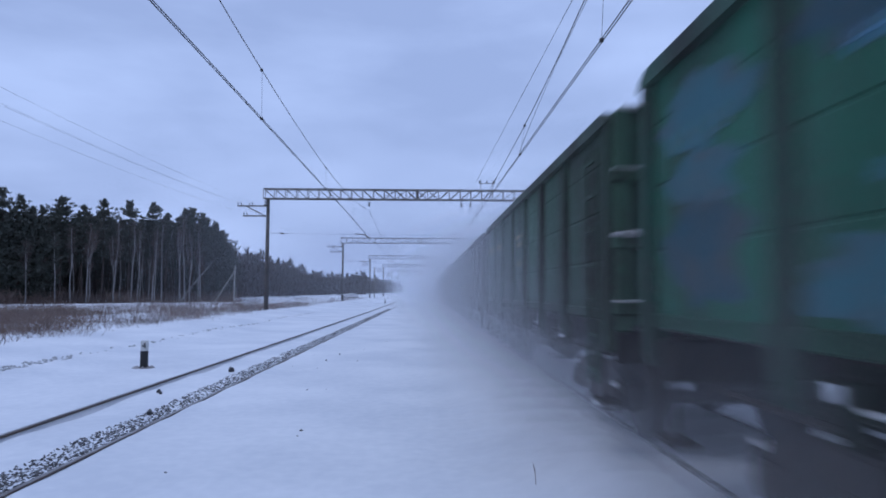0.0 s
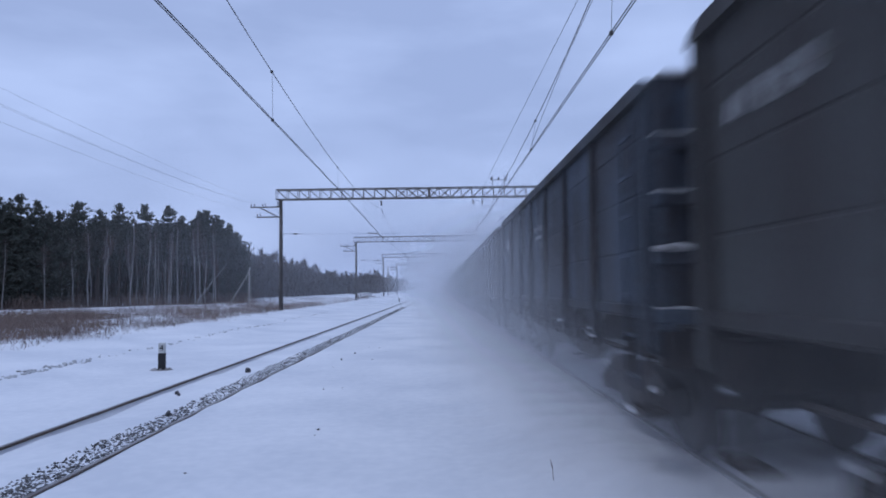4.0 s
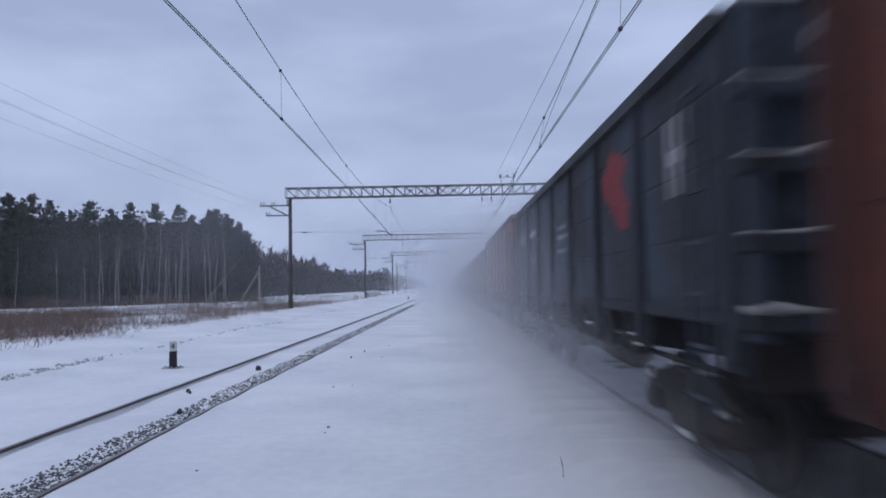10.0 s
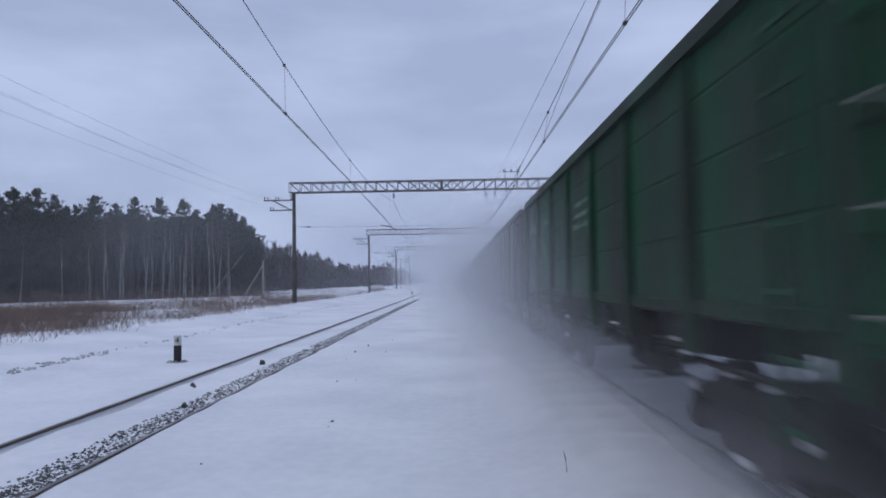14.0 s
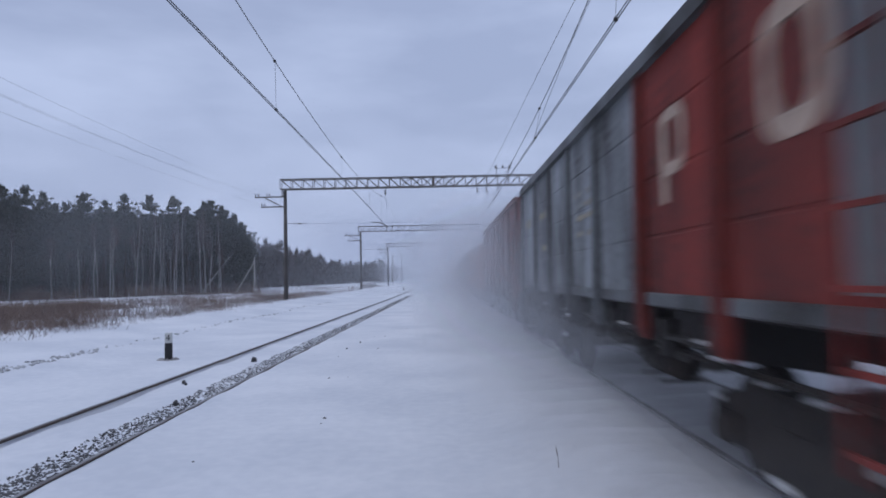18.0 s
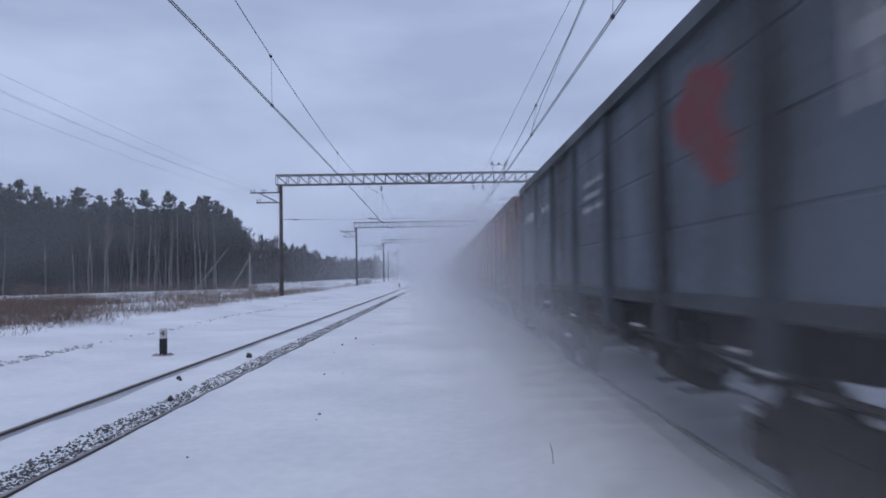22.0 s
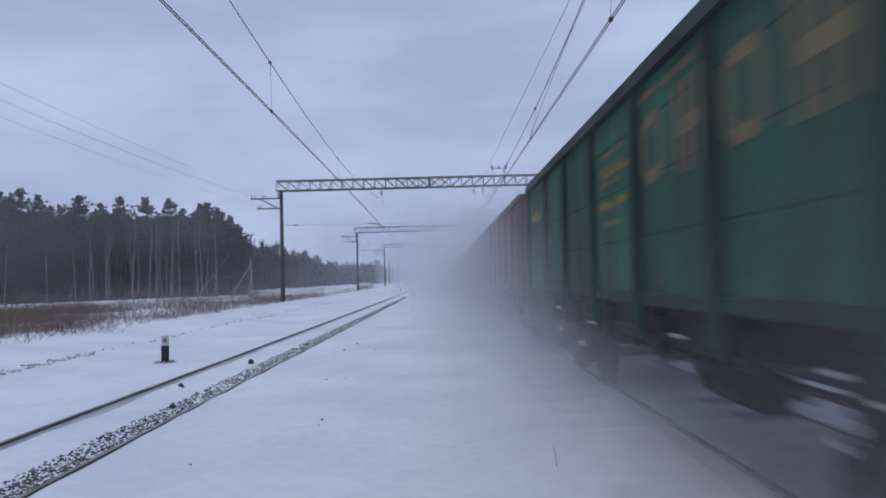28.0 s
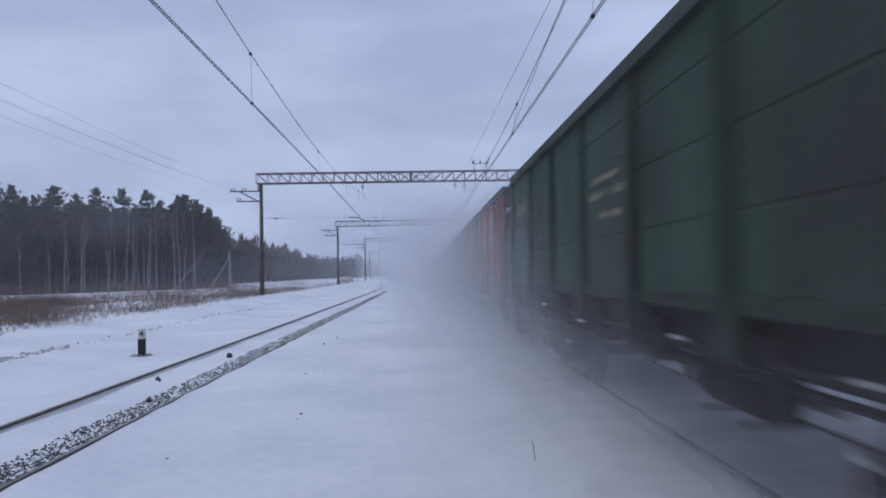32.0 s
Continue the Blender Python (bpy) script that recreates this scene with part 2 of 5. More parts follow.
PORTALS = (53.7, 103.0, 154.0, 205.0, 256.0, 307.0)


def step(a, b, x):
    t = min(1.0, max(0.0, (x - a) / (b - a)))
    return t * t * (3 - 2 * t)


def bend(x, y):
    """How far the free track has swung aside: it draws slowly nearer to the busy one down the line."""
    return (-0.17 + 0.0065 * min(60.0, max(0.0, y - 9.0))) * step(-12.0, -7.5, x) * step(-1.0, -3.0, x)


def ground_z(x, y):
    return bed_z(x - bend(x, y), y)


def bed_z(x, y):
    z = -0.02
    if -5.45 < x < -3.86:
        z = -0.075 if x > -5.4 else -0.15
        if -5.4 < x < -5.3:
            z += 0.045 * noise.noise((3.0, y * 0.5, 1.0))
    z += 0.38 * step(-7.5, -12.5, x) - 0.06 * step(-20, -45, x)
    z += (RAISE - 0.015) * step(0.3, 2.1, x)
    far = step(60, 10, abs(y - 20))
    if not -5.6 < x < -3.7:
        z += (0.025 * noise.noise((x * 0.8, y * 0.35, 0.3)) + (0.004 if x > -3.4 else 0.012) * noise.noise((x * 3.1, y * 2.2, 7.3))) * (0.35 + 0.65 * far)
    else:
        z += 0.022 * noise.noise((x * 3.0, y * 1.3, 4.1))
    if x < -6.2:
        z += 0.10 * noise.noise((x * 0.25, y * 0.16, 2.2)) * step(-6.2, -9, x)
    # a trodden line beyond the far rail
    d = abs(x + 9.6 + 0.1 * math.sin(y * 0.21))
    if d < 0.45:
        z -= 0.07 * (1 - d / 0.45) * (0.5 + 0.5 * math.sin(y * 7.0 + x))
    return z


gx = sorted({round(v, 3) for v in [-1500, -900, -500, -300, -200, -140, -100, -75, -60, *np.arange(-50, -12, 1.3), *np.arange(-12, -5.6, 0.22),
                                   -5.62, -5.56, -5.52, -5.455, -5.44, -5.34, -5.2, -5.1, -4.9, -4.7, -4.5, -4.3, -4.1, -3.95, -3.865, -3.855, -3.785, -3.74, -3.65,
                                   *np.arange(-3.5, 5.6, 0.2), *np.arange(6, 14, 1.0), 20, 35, 60, 110, 200, 400, 900, 1500]})
gy = sorted({round(v, 3) for v in [-900, -500, -250, -120, -60, -30, -15, *np.arange(-6, 30, 0.22), *np.arange(30, 60, 0.6), *np.arange(60, 140, 2.5), 160, 190, 230, 280,
                                   340, 420, 520, 700, 1000, 1500, 2500, 4000]})
verts = [(x + bend(x, y), y, bed_z(x, y)) for y in gy for x in gx]
nx = len(gx)
faces = [(j * nx + i, j * nx + i + 1, (j + 1) * nx + i + 1, (j + 1) * nx + i) for j in range(len(gy) - 1) for i in range(nx - 1)]
me = bpy.data.meshes.new("ground")
me.from_pydata(verts, [], faces)
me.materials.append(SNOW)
me.shade_smooth()
ground = tagged(new("ground", me), "wide field of settled snow beside the railway tracks", "snow", kind="structure")


def rail(x, z0, name_label, mat):
    """A rail: foot, web and rounded head, in one long run."""
    prof = [(-0.075, -0.18), (0.075, -0.18), (0.075, -0.165), (0.012, -0.14), (0.012, -0.05), (0.036, -0.035), (0.037, -0.008), (0.028, 0.0),
            (-0.028, 0.0), (-0.037, -0.008), (-0.036, -0.035), (-0.012, -0.05), (-0.012, -0.14), (-0.075, -0.165)]
    ys = (-900, -60, 0, 9, 20, 30, 40, 50, 60, 69, 120, 300, 1400)
    bm = bmesh.new()
    rings = [[bm.verts.new((x + px + bend(x, y), y, z0 + pz)) for px, pz in prof] for y in ys]
    k = len(prof)
    for a, b in zip(rings, rings[1:]):
        for i in range(k):
            bm.faces.new((a[i], a[(i + 1) % k], b[(i + 1) % k], b[i])).material_index = 1 if i == 7 else 0
    return tagged(new("rail", mesh_of("rail", bm, mat, WORN)), name_label, "rail", "rails", kind="structure")


for x in (LEFT - 0.86, LEFT + 0.797):
    rail(x, 0.0, "rusty steel rail half sunk in snow", RAIL)
for x in (RIGHT - 0.797, RIGHT + 0.797):
    rail(x, RAISE, "steel rail under the passing train, dusted with snow", DUSTED)


def stones(name, count, xs, ys, size, mat, label, seed, skew=1.0):
    """Loose crushed stone, each one a squashed, jagged octahedron, in one mesh."""
    rnd = random.Random(seed)
    vs, fs = [], []
    for _ in range(count):
        y = ys[0] + (ys[1] - ys[0]) * rnd.random() ** skew
        x = xs[0] + (xs[1] - xs[0]) * rnd.random() ** 0.8
        s = size * rnd.uniform(0.5, 1.5)
        x += bend(x, y)
        z = ground_z(x, y) + s * 0.1
        a = rnd.random() * 6.28
        b = len(vs)
        for k in range(4):
            r = s * rnd.uniform(0.7, 1.2)
            vs.append((x + r * math.cos(a + k * 1.57), y + r * math.sin(a + k * 1.57), z + s * rnd.uniform(-0.2, 0.3)))
        vs.append((x + rnd.uniform(-.3, .3) * s, y + rnd.uniform(-.3, .3) * s, z + s * rnd.uniform(0.5, 0.9)))
        vs.append((x, y, z - s * 0.6))
        fs += [(b + k, b + (k + 1) % 4, b + 4) for k in range(4)] + [(b + (k + 1) % 4, b + k, b + 5) for k in range(4)]
    m = bpy.data.meshes.new(name)
    m.from_pydata(vs, [], fs)
    m.materials.append(mat)
    return tagged(new(name, m), label, "gravel", kind="stuff")


stones("ballast", 11000, (-4.47, -3.89), (4.5, 75), 0.0175, BALLAST, "dark crushed stone showing through snow beside the rail", 3, 1.9)
stones("dark_crumbs", 14, (-3.4, -1.4), (6, 26), 0.02, BALLAST, "scattered dark crumbs lying on the snow", 5)
stones("snow_clods", 110, (-9.78, -9.4), (14.3, 18.2), 0.045, LEDGE_SNOW, "broken crust of a trodden trail in the snow", 12)
stones("snow_clods", 160, (-9.75, -9.5), (18.2, 56), 0.04, LEDGE_SNOW, "broken crust of a trodden trail in the snow", 13)



def rock(x, y, size, seed, label):
    bm = bmesh.new()
    bmesh.ops.create_icosphere(bm, subdivisions=2, radius=1.0)
    for v in bm.verts:
        k = 1 + 0.55 * noise.noise(v.co * 1.7 + Vector((seed * 9.1, 0, 0)))
        v.co = Vector((v.co.x * size * 0.8 * k, v.co.y * size * 0.7 * k, v.co.z * size * k))
    ob = tagged(new("stone", mesh_of("stone", bm, BALLAST)), label, "stone", "stones between the rails")
    ob.location = (x, y, ground_z(x, y) + size * 0.55)


rock(-4.80, 16.6, 0.085, 1, "upright grey stone standing in snow between the rails")
rock(-5.22, 13.2, 0.05, 2, "small dark stone in snow beside the rail")
rock(-5.12, 13.05, 0.04, 3, "small dark stone in snow beside the rail")
rock(-4.45, 10.9, 0.055, 4, "dark pointed stone at the edge of the ballast")
rock(-2.75, 18.6, 0.03, 5, "small dark stone on open snow")
rock(-2.6, 20.4, 0.03, 6, "small dark stone on open snow")


def marker_post():
    top = new("marker_post")
    bm = bmesh.new()
    box(bm, -0.085, 0.085, -0.075, 0.075, -0.25, 0.46, 0.012)
    part("shaft", bm, BLACK, top)
    bm = bmesh.new()
    box(bm, -0.083, 0.083, -0.073, 0.073, 0.46, 0.72, 0.012)
    part("head", bm, WHITE, top, "white painted head")
    cu = bpy.data.curves.new("digit", "FONT")
    cu.body, cu.size, cu.extrude = "4", 0.21, 0.002
    cu.align_x, cu.align_y = "CENTER", "CENTER"
    tmp = bpy.data.objects.new("digit", cu)
    scene.collection.objects.link(tmp)
    me_ = bpy.data.meshes.new_from_object(tmp.evaluated_get(bpy.context.evaluated_depsgraph_get()))
    bpy.data.objects.remove(tmp)
    me_.materials.clear()
    me_.materials.append(BLACK)
    part("digit", me_, None, top, "black painted figure", at=pose(0, -0.078, 0.59, 90))
    tagged(top, "black concrete track marker post with white numbered head", "marker post")
    top.matrix_basis = pose(-7.1, 16.97, ground_z(-7.1, 16.97) - 0.03, 0, 0, 12)
    bm = bmesh.new()
    for k in range(9):
        a = k * 0.7
        bmesh.ops.create_icosphere(bm, subdivisions=1, radius=0.11, matrix=Matrix.Translation((-7.1 + 0.2 * math.cos(a), 16.95 + 0.16 * math.sin(a), ground_z(-7.1, 17) - 0.05)))
    tagged(new("snow_heap", mesh_of("snow_heap", bm, DIRT, smooth=True)), "ring of dirty crusted snow round the marker post", "snow", kind="stuff")
    return top


post = marker_post()
far_post = copy_thing(post, pose(-6.3, 105.0, ground_z(-6.3, 105.0) - 0.05))


# ---- overhead line ----
def mast(top, x, name="mast"):
    bm = bmesh.new()
    rod(bm, (x, 0, -0.6), (x, 0, 9.45), 0.19, 0.135, 12)
    return part(name, bm, CONCRETE, top, "tapered round concrete mast", smooth=True)


def portal(y, detail):
    top = new("catenary_portal")
    xl, xr, z0, z1 = -12.98, 11.6, 9.45, 10.25
    for x in (xl + 0.13, xr - 0.13):
        mast(top, x)
    n = 28
    st = (xr - xl + 0.4) / n
    whole = bmesh.new()
    for dy in (-0.33, 0.33):
        for z in (z0, z1):
            bm = bmesh.new() if detail else whole
            box(bm, xl - 0.2, xr + 0.2, dy - 0.04, dy + 0.04, z - 0.04, z + 0.04)
            if detail:
                part("chord", bm, TRUSS, top)
    for i in range(n + 1):
        x = xl - 0.2 + i * st
        bm = bmesh.new() if detail else whole
        for dy in (-0.33, 0.33):
            box(bm, x - 0.022, x + 0.022, dy - 0.022, dy + 0.022, z0, z1)
        for z in (z0, z1):
            box(bm, x - 0.02, x + 0.02, -0.33, 0.33, z - 0.02, z + 0.02)
        if detail:
            part("upright", bm, TRUSS, top)
        if i < n:
            a, b = ((x, z1), (x + st, z0)) if i < n // 2 else ((x, z0), (x + st, z1))
            for dy in (-0.33, 0.33):
                bm = bmesh.new() if detail else whole
                rod(bm, (a[0], dy, a[1]), (b[0], dy, b[1]), 0.026, seg=4)
                if n // 2 - 3 <= i < n // 2 + 2:
                    rod(bm, (a[0], dy, b[1]), (b[0], dy, a[1]), 0.02, seg=4)
                if detail:
                    part("diagonal", bm, TRUSS, top)
    if detail:
        whole.free()
    else:
        part("lattice_girder", whole, TRUSS, top, "steel lattice girder")
    bm = bmesh.new()
    box(bm, -0.75, -0.55, -0.36, 0.36, z0 - 0.02, z1 + 0.02)
    part("splice_plate", bm, TRUSS, top)
    # cross-arms for the feeder lines on the field side
    for z, x1, brace in ((8.85, -15.35, True), (8.03, -14.85, False)):
        bm = bmesh.new()
        box(bm, x1, xl + 0.1, -0.05, 0.05, z - 0.05, z + 0.05)
        arm = part("cross_arm", bm, TRUSS, top)
        for x in ([x1 + 0.06, x1 + 0.32, x1 + 1.0, x1 + 1.22] if brace else [x1 + 0.06, x1 + 0.3]):
            bm = bmesh.new()
            rod(bm, (x, 0, z + 0.05), (x, 0, z + 0.16), 0.018, seg=6)
            rod(bm, (x, 0, z + 0.14), (x, 0, z + 0.22), 0.055, 0.05, 8)
            rod(bm, (x, 0, z + 0.22), (x, 0, z + 0.28), 0.035, 0.03, 8)
            part("pin_insulator", bm, CERAMIC, arm)
    bm = bmesh.new()
    rod(bm, (-14.6, 0, 8.83), (xl, 0, 7.98), 0.045, seg=4)
    part("brace", bm, TRUSS, top)
    for z in (8.95, 9.1, 9.25):
        bm = bmesh.new()
        rod(bm, (xl, 0, z - 0.03), (xl, 0, z + 0.03), 0.20, seg=12)
        part("clamp_band", bm, TRUSS, top)
    # hanging insulators and registration arms
    for x, dx in ((-4.6, 0), (2.97, 0), (3.74, 0)):
        bm = bmesh.new()
        rod(bm, (x, 0, z0), (x, 0, z0 - 0.16), 0.012, seg=5)
        for k in range(3):
            rod(bm, (x, 0, z0 - 0.2 - 0.13 * k), (x, 0, z0 - 0.24 - 0.13 * k), 0.04, 0.125, 10)
            rod(bm, (x, 0, z0 - 0.24 - 0.13 * k), (x, 0, z0 - 0.30 - 0.13 * k), 0.125, 0.03, 10)
        rod(bm, (x, 0, z0 - 0.5), (x, 0, z0 - 0.66), 0.012, seg=5)
        part("suspension_insulator", bm, CERAMIC, top)
    bm = bmesh.new()
    rod(bm, (-5.75, 0, 6.62), (-5.0, 0, 6.55), 0.045, seg=6)
    rod(bm, (-5.0, 0, 6.55), (-4.5, 0, 6.27), 0.04, seg=6)
    part("registration_arm", bm, TRUSS, top)
    bm = bmesh.new()
    rod(bm, (xl, 0, 6.65), (xl + 1.9, 0, 6.6), 0.02, seg=5)
    rod(bm, (xl + 1.15, 0, 6.62), (xl + 1.45, 0, 6.61), 0.06, seg=8)
    part("anchor_rod", bm, TRUSS, top)
    bm = bmesh.new()
    rod(bm, (xl + 1.9, 0, 6.6), (-5.7, 0, 6.55), 0.006, seg=4)
    rod(bm, (-4.6, 0, 6.55), (2.9, 0, 6.55), 0.006, seg=4)
    part("fixing_cable", bm, WIRE, top)
    for x in (4.6, 5.6):
        bm = bmesh.new()
        rod(bm, (x, 0, z1), (x, 0, z1 + 0.95), 0.025, seg=5)
        part("insulator_bracket", bm, TRUSS, top)
    bm = bmesh.new()
    rod(bm, (4.4, 0, z1 + 0.62), (5.8, 0, z1 + 0.62), 0.028, seg=5)
    part("insulator_bar", bm, TRUSS, top)
    for x in (4.5, 5.1, 5.7):
        bm = bmesh.new()
        rod(bm, (x, 0, z1 + 0.64), (x, 0, z1 + 0.84), 0.06, 0.05, 8)
        part("pin_insulator", bm, CERAMIC, top)
    tagged(top, "wide steel lattice portal on concrete masts over the tracks", "catenary portal", "portals along the line")
    top.location = (0, y, 0)
    return top


portal(PORTALS[0], True)
second = portal(PORTALS[1], False)
for y in PORTALS[2:]:
    copy_thing(second, Matrix.Translation((0, y, 0)))


def line(name, pts, r, label, category, mat=None):
    """A cable through the points."""
    bm = bmesh.new()
    seg = 5
    rings = []
    for i, p in enumerate(pts):
        a, b = Vector(pts[max(0, i - 1)]), Vector(pts[min(len(pts) - 1, i + 1)])
        q = (b - a).to_track_quat("Z", "Y")
        rings.append([bm.verts.new(Vector(p) + q @ Vector((r * math.cos(k * math.tau / seg), r * math.sin(k * math.tau / seg), 0))) for k in range(seg)])
    for a, b in zip(rings, rings[1:]):
        for k in range(seg):
            bm.faces.new((a[k], a[(k + 1) % seg], b[(k + 1) % seg], b[k]))
    return tagged(new(name, mesh_of(name, bm, mat or WIRE)), label, category, "overhead wires")


SPANS = [PORTALS[0] - 99.4, PORTALS[0] - 49.7, *PORTALS]


def run(y0, y1, xf, zf, n=14):
    """Points of a wire over all spans. xf, zf: of the span's number and the way through it (0 to 1)."""
    pts = []
    for s in range(len(SPANS) - 1):
        for k in range(n):
            t = k / n
            pts.append((xf(s, t), SPANS[s] + t * (SPANS[s + 1] - SPANS[s]), zf(s, t)))
    pts.append((xf(s, 1), SPANS[-1], zf(s, 1)))
    return pts


def zig(s, t, c, amp):
    a = c + (amp if s % 2 else -amp)
    b = c + (-amp if s % 2 else amp)
    return a + (b - a) * t


def sag(top, low):
    return lambda s, t: low + (top - low) * (2 * t - 1) ** 2


def left_z(s, t):
    return 6.26 + 0.16 * (1 - (2 * t - 1) ** 2) ** 0.6


def right_mess(s, t):
    return 3.05 + 0.65 * t * t if s == 1 else 3.7 - 0.65 * t if s % 2 == 0 else 3.05 + 0.65 * t


TRACKS = ((lambda s, t: zig(s, t, -4.38, 0.24), left_z, lambda s, t: zig(s, t, -4.38, 0.24), sag(8.62, 7.36), (0.02, 0.26, 0.5, 0.74, 0.92)),
          (lambda s, t: zig(s, t, 2.95, 0.1), lambda s, t: 6.26, right_mess, lambda s, t: 7.1 + 1.62 * abs(2 * t - 1) ** 3, (0.14, 0.33, 0.52, 0.7, 0.88)))
for cx, cz, mx, mz, hangs in TRACKS:
    for d in (-0.022, 0.022):
        line("contact_wire", run(0, 0, lambda s, t: cx(s, t) + d, cz), 0.0105, "grooved copper contact wire over the track", "wire")
    line("messenger_wire", run(0, 0, mx, mz), 0.011, "sagging dark messenger wire above the contact wire", "wire")
    for s in range(1, 4):
        for t in hangs:
            x, x2, y = cx(s, t), mx(s, t), SPANS[s] + t * (SPANS[s + 1] - SPANS[s])
            z, z2 = cz(s, t), mz(s, t)
            line("dropper", [(x, y, z), (x2 + 0.01, y - 0.1, z2)], 0.0045, "thin dropper hanging from the messenger wire", "wire")
            for px, py, pz in ((x, y, z), (x2, y - 0.1, z2)):
                bm = bmesh.new()
                box(bm, px - 0.035, px + 0.035, py - 0.03, py + 0.03, pz - 0.03, pz + 0.04, 0.008)
                tagged(new("wire_clamp", mesh_of("wire_clamp", bm, WIRE)), "small dark clamp on the overhead wire", "clamp", "wire clamps")
line("anchor_wire", run(0, 0, lambda s, t: 3.0, lambda s, t: 7.75 + 0.95 * t if s == 1 else 8.7), 0.0065, "second messenger wire on the overlap span", "wire")
line("jumper_cable", [(3.06, 12.0, 7.5), (3.0, 15.0, 7.15), (2.96, 18.0, 6.7), (2.95, 20.4, 6.30)], 0.006, "slack jumper cable down to the contact wire", "wire")
for x, z, dip in ((-15.29, 9.1, 0.55), (-15.0, 9.1, 0.62), (-14.13, 9.12, 0.5), (-14.79, 8.28, 0.5)):
    line("feeder_wire", run(0, 0, lambda s, t: x, sag(z, z - dip)), 0.0036, "thin feeder wire on the masts' cross-arms", "wire")


# ---- the train ----
HALF, RATE, PITCH, PHASE = 6.46, 1.4845, 13.92, 0.392
# seconds, metres by which the train lags behind its mean speed
LAG = ((0, -0.08), (4, -0.05), (7, -0.05), (9, -0.10), (10, -0.20), (11, -0.38), (12, -0.56), (14, -0.54), (17, -0.48), (19, -0.36), (21, -0.28), (23, -0.27), (25, -0.36), (27, -0.05), (29, 0.10),
       (31, 0.40), (32, 0.42))
BAYS = 7
EDGES = (-HALF, -4.325, -2.595, -0.865, 0.865, 2.595, 4.325, HALF)   # the stakes; two of them stand over the bogies


def by(i):
    """The middle of a bay."""
    return (EDGES[i] + EDGES[i + 1]) / 2


MESH = {}


def keep(key, make, mat, smooth=False):
    if key not in MESH:
        bm = bmesh.new()
        make(bm)
        MESH[key] = mesh_of(key.split(":")[0], bm, mat, smooth=smooth)
    return MESH[key]


def panel_shape(bm, top, plain, ln):
    """A pressed side sheet of one bay: shallow horizontal swages with a thickness behind."""
    zs = [1.08 if plain else 1.52, 2.0, 2.012, 2.026, 2.038, 2.52, 2.532, 2.546, 2.558, 3.03, 3.042, 3.056, 3.068, top - 0.1]
    xs = [0.0] + ([0.0, -0.009, -0.009, 0.0] * 3 if not plain else [0.0, -0.006, -0.006, 0.0] + [0.0] * 8) + [0.0]
    rows = []
    for y in (-ln / 2, ln / 2):
        rows.append([bm.verts.new((-1.50 - x, y, min(z, top - 0.1))) for x, z in zip(xs, zs)])
        rows.append([bm.verts.new((-1.485, y, min(z, top - 0.1))) for z in zs])
    n = len(zs)
    for i in range(n - 1):
        bm.faces.new((rows[0][i], rows[2][i], rows[2][i + 1], rows[0][i + 1]))
        bm.faces.new((rows[1][i + 1], rows[3][i + 1], rows[3][i], rows[1][i]))
    bm.normal_update()


def stake_shape(bm, top, corner):
    w = 0.12 if corner else 0.105
    zs = [(1.10, 0.05), (1.18, 0.085), (1.62, 0.09), (2.4, 0.075), (top - 0.14, 0.05)]
    rings = []
    for z, d in zs:
        rings.append([bm.verts.new(p) for p in ((-1.495, -w, z), (-1.50 - d, -w * 0.72, z), (-1.50 - d, w * 0.72, z), (-1.495, w, z))])
    for a, b in zip(rings, rings[1:]):
        for i in range(4):
            bm.faces.new((a[i], a[(i + 1) % 4], b[(i + 1) % 4], b[i]))
    bm.faces.new(rings[0])
    bm.faces.new(rings[-1][::-1])


def chord_shape(bm, top):
    """The top chord of a side: a box beam that slopes down at its two ends."""
    ys = ((-HALF, 0.10), (-HALF + 0.09, 0.03), (-HALF + 0.22, 0.0), (HALF - 0.22, 0.0), (HALF - 0.09, 0.03), (HALF, 0.10))
    rings = []
    for y, d in ys:
        rings.append([bm.verts.new(q) for q in ((-1.44, y, top - 0.15), (-1.575, y, top - 0.15), (-1.575, y, top - 0.02 - d), (-1.555, y, top - d), (-1.46, y, top - d), (-1.44, y, top - 0.02 - d))])
    for a, b in zip(rings, rings[1:]):
        for i in range(6):
            bm.faces.new((a[i], a[(i + 1) % 6], b[(i + 1) % 6], b[i]))
    bm.faces.new(rings[0][::-1])
    bm.faces.new(rings[-1])


def ledge_shape(bm, seed):
    """Packed snow on a rib: a thin uneven wedge with clots near the corner, missing in places."""
    rnd = random.Random(seed)
    clots = [(-1.45 + 0.15 * rnd.random(), rnd.uniform(0.04, 0.13), rnd.uniform(0.07, 0.14))] + [(rnd.uniform(-1.3, 1.4), rnd.uniform(0.02, 0.06), rnd.uniform(0.08, 0.25)) for _ in range(5)]
    rings = []
    n = 44
    for i in range(n + 1):
        x = -1.53 + 3.06 * i / n
        h = 0.008 + 0.035 * noise.noise((x * 2.4, seed * 3.1, 0.5)) + sum(k * math.exp(-((x - c) / w) ** 2) for c, k, w in clots)
        h = max(0.004, h)
        d = 0.10 + 0.25 * min(h, 0.12) + 0.01 * noise.noise((x * 9.0, seed, 2.0))
        rings.append([bm.verts.new(q) for q in ((x, 0.02, -0.004), (x, d, -0.02 - 0.5 * max(0.0, h - 0.05)), (x, d * 0.93, h * 0.6), (x, 0.06, h), (x, 0.02, h * 1.1))])
    for a, b in zip(rings, rings[1:]):
        for i in range(5):
            bm.faces.new((a[i], a[(i + 1) % 5], b[(i + 1) % 5], b[i]))
    bm.faces.new(rings[0][::-1])
    bm.faces.new(rings[-1])


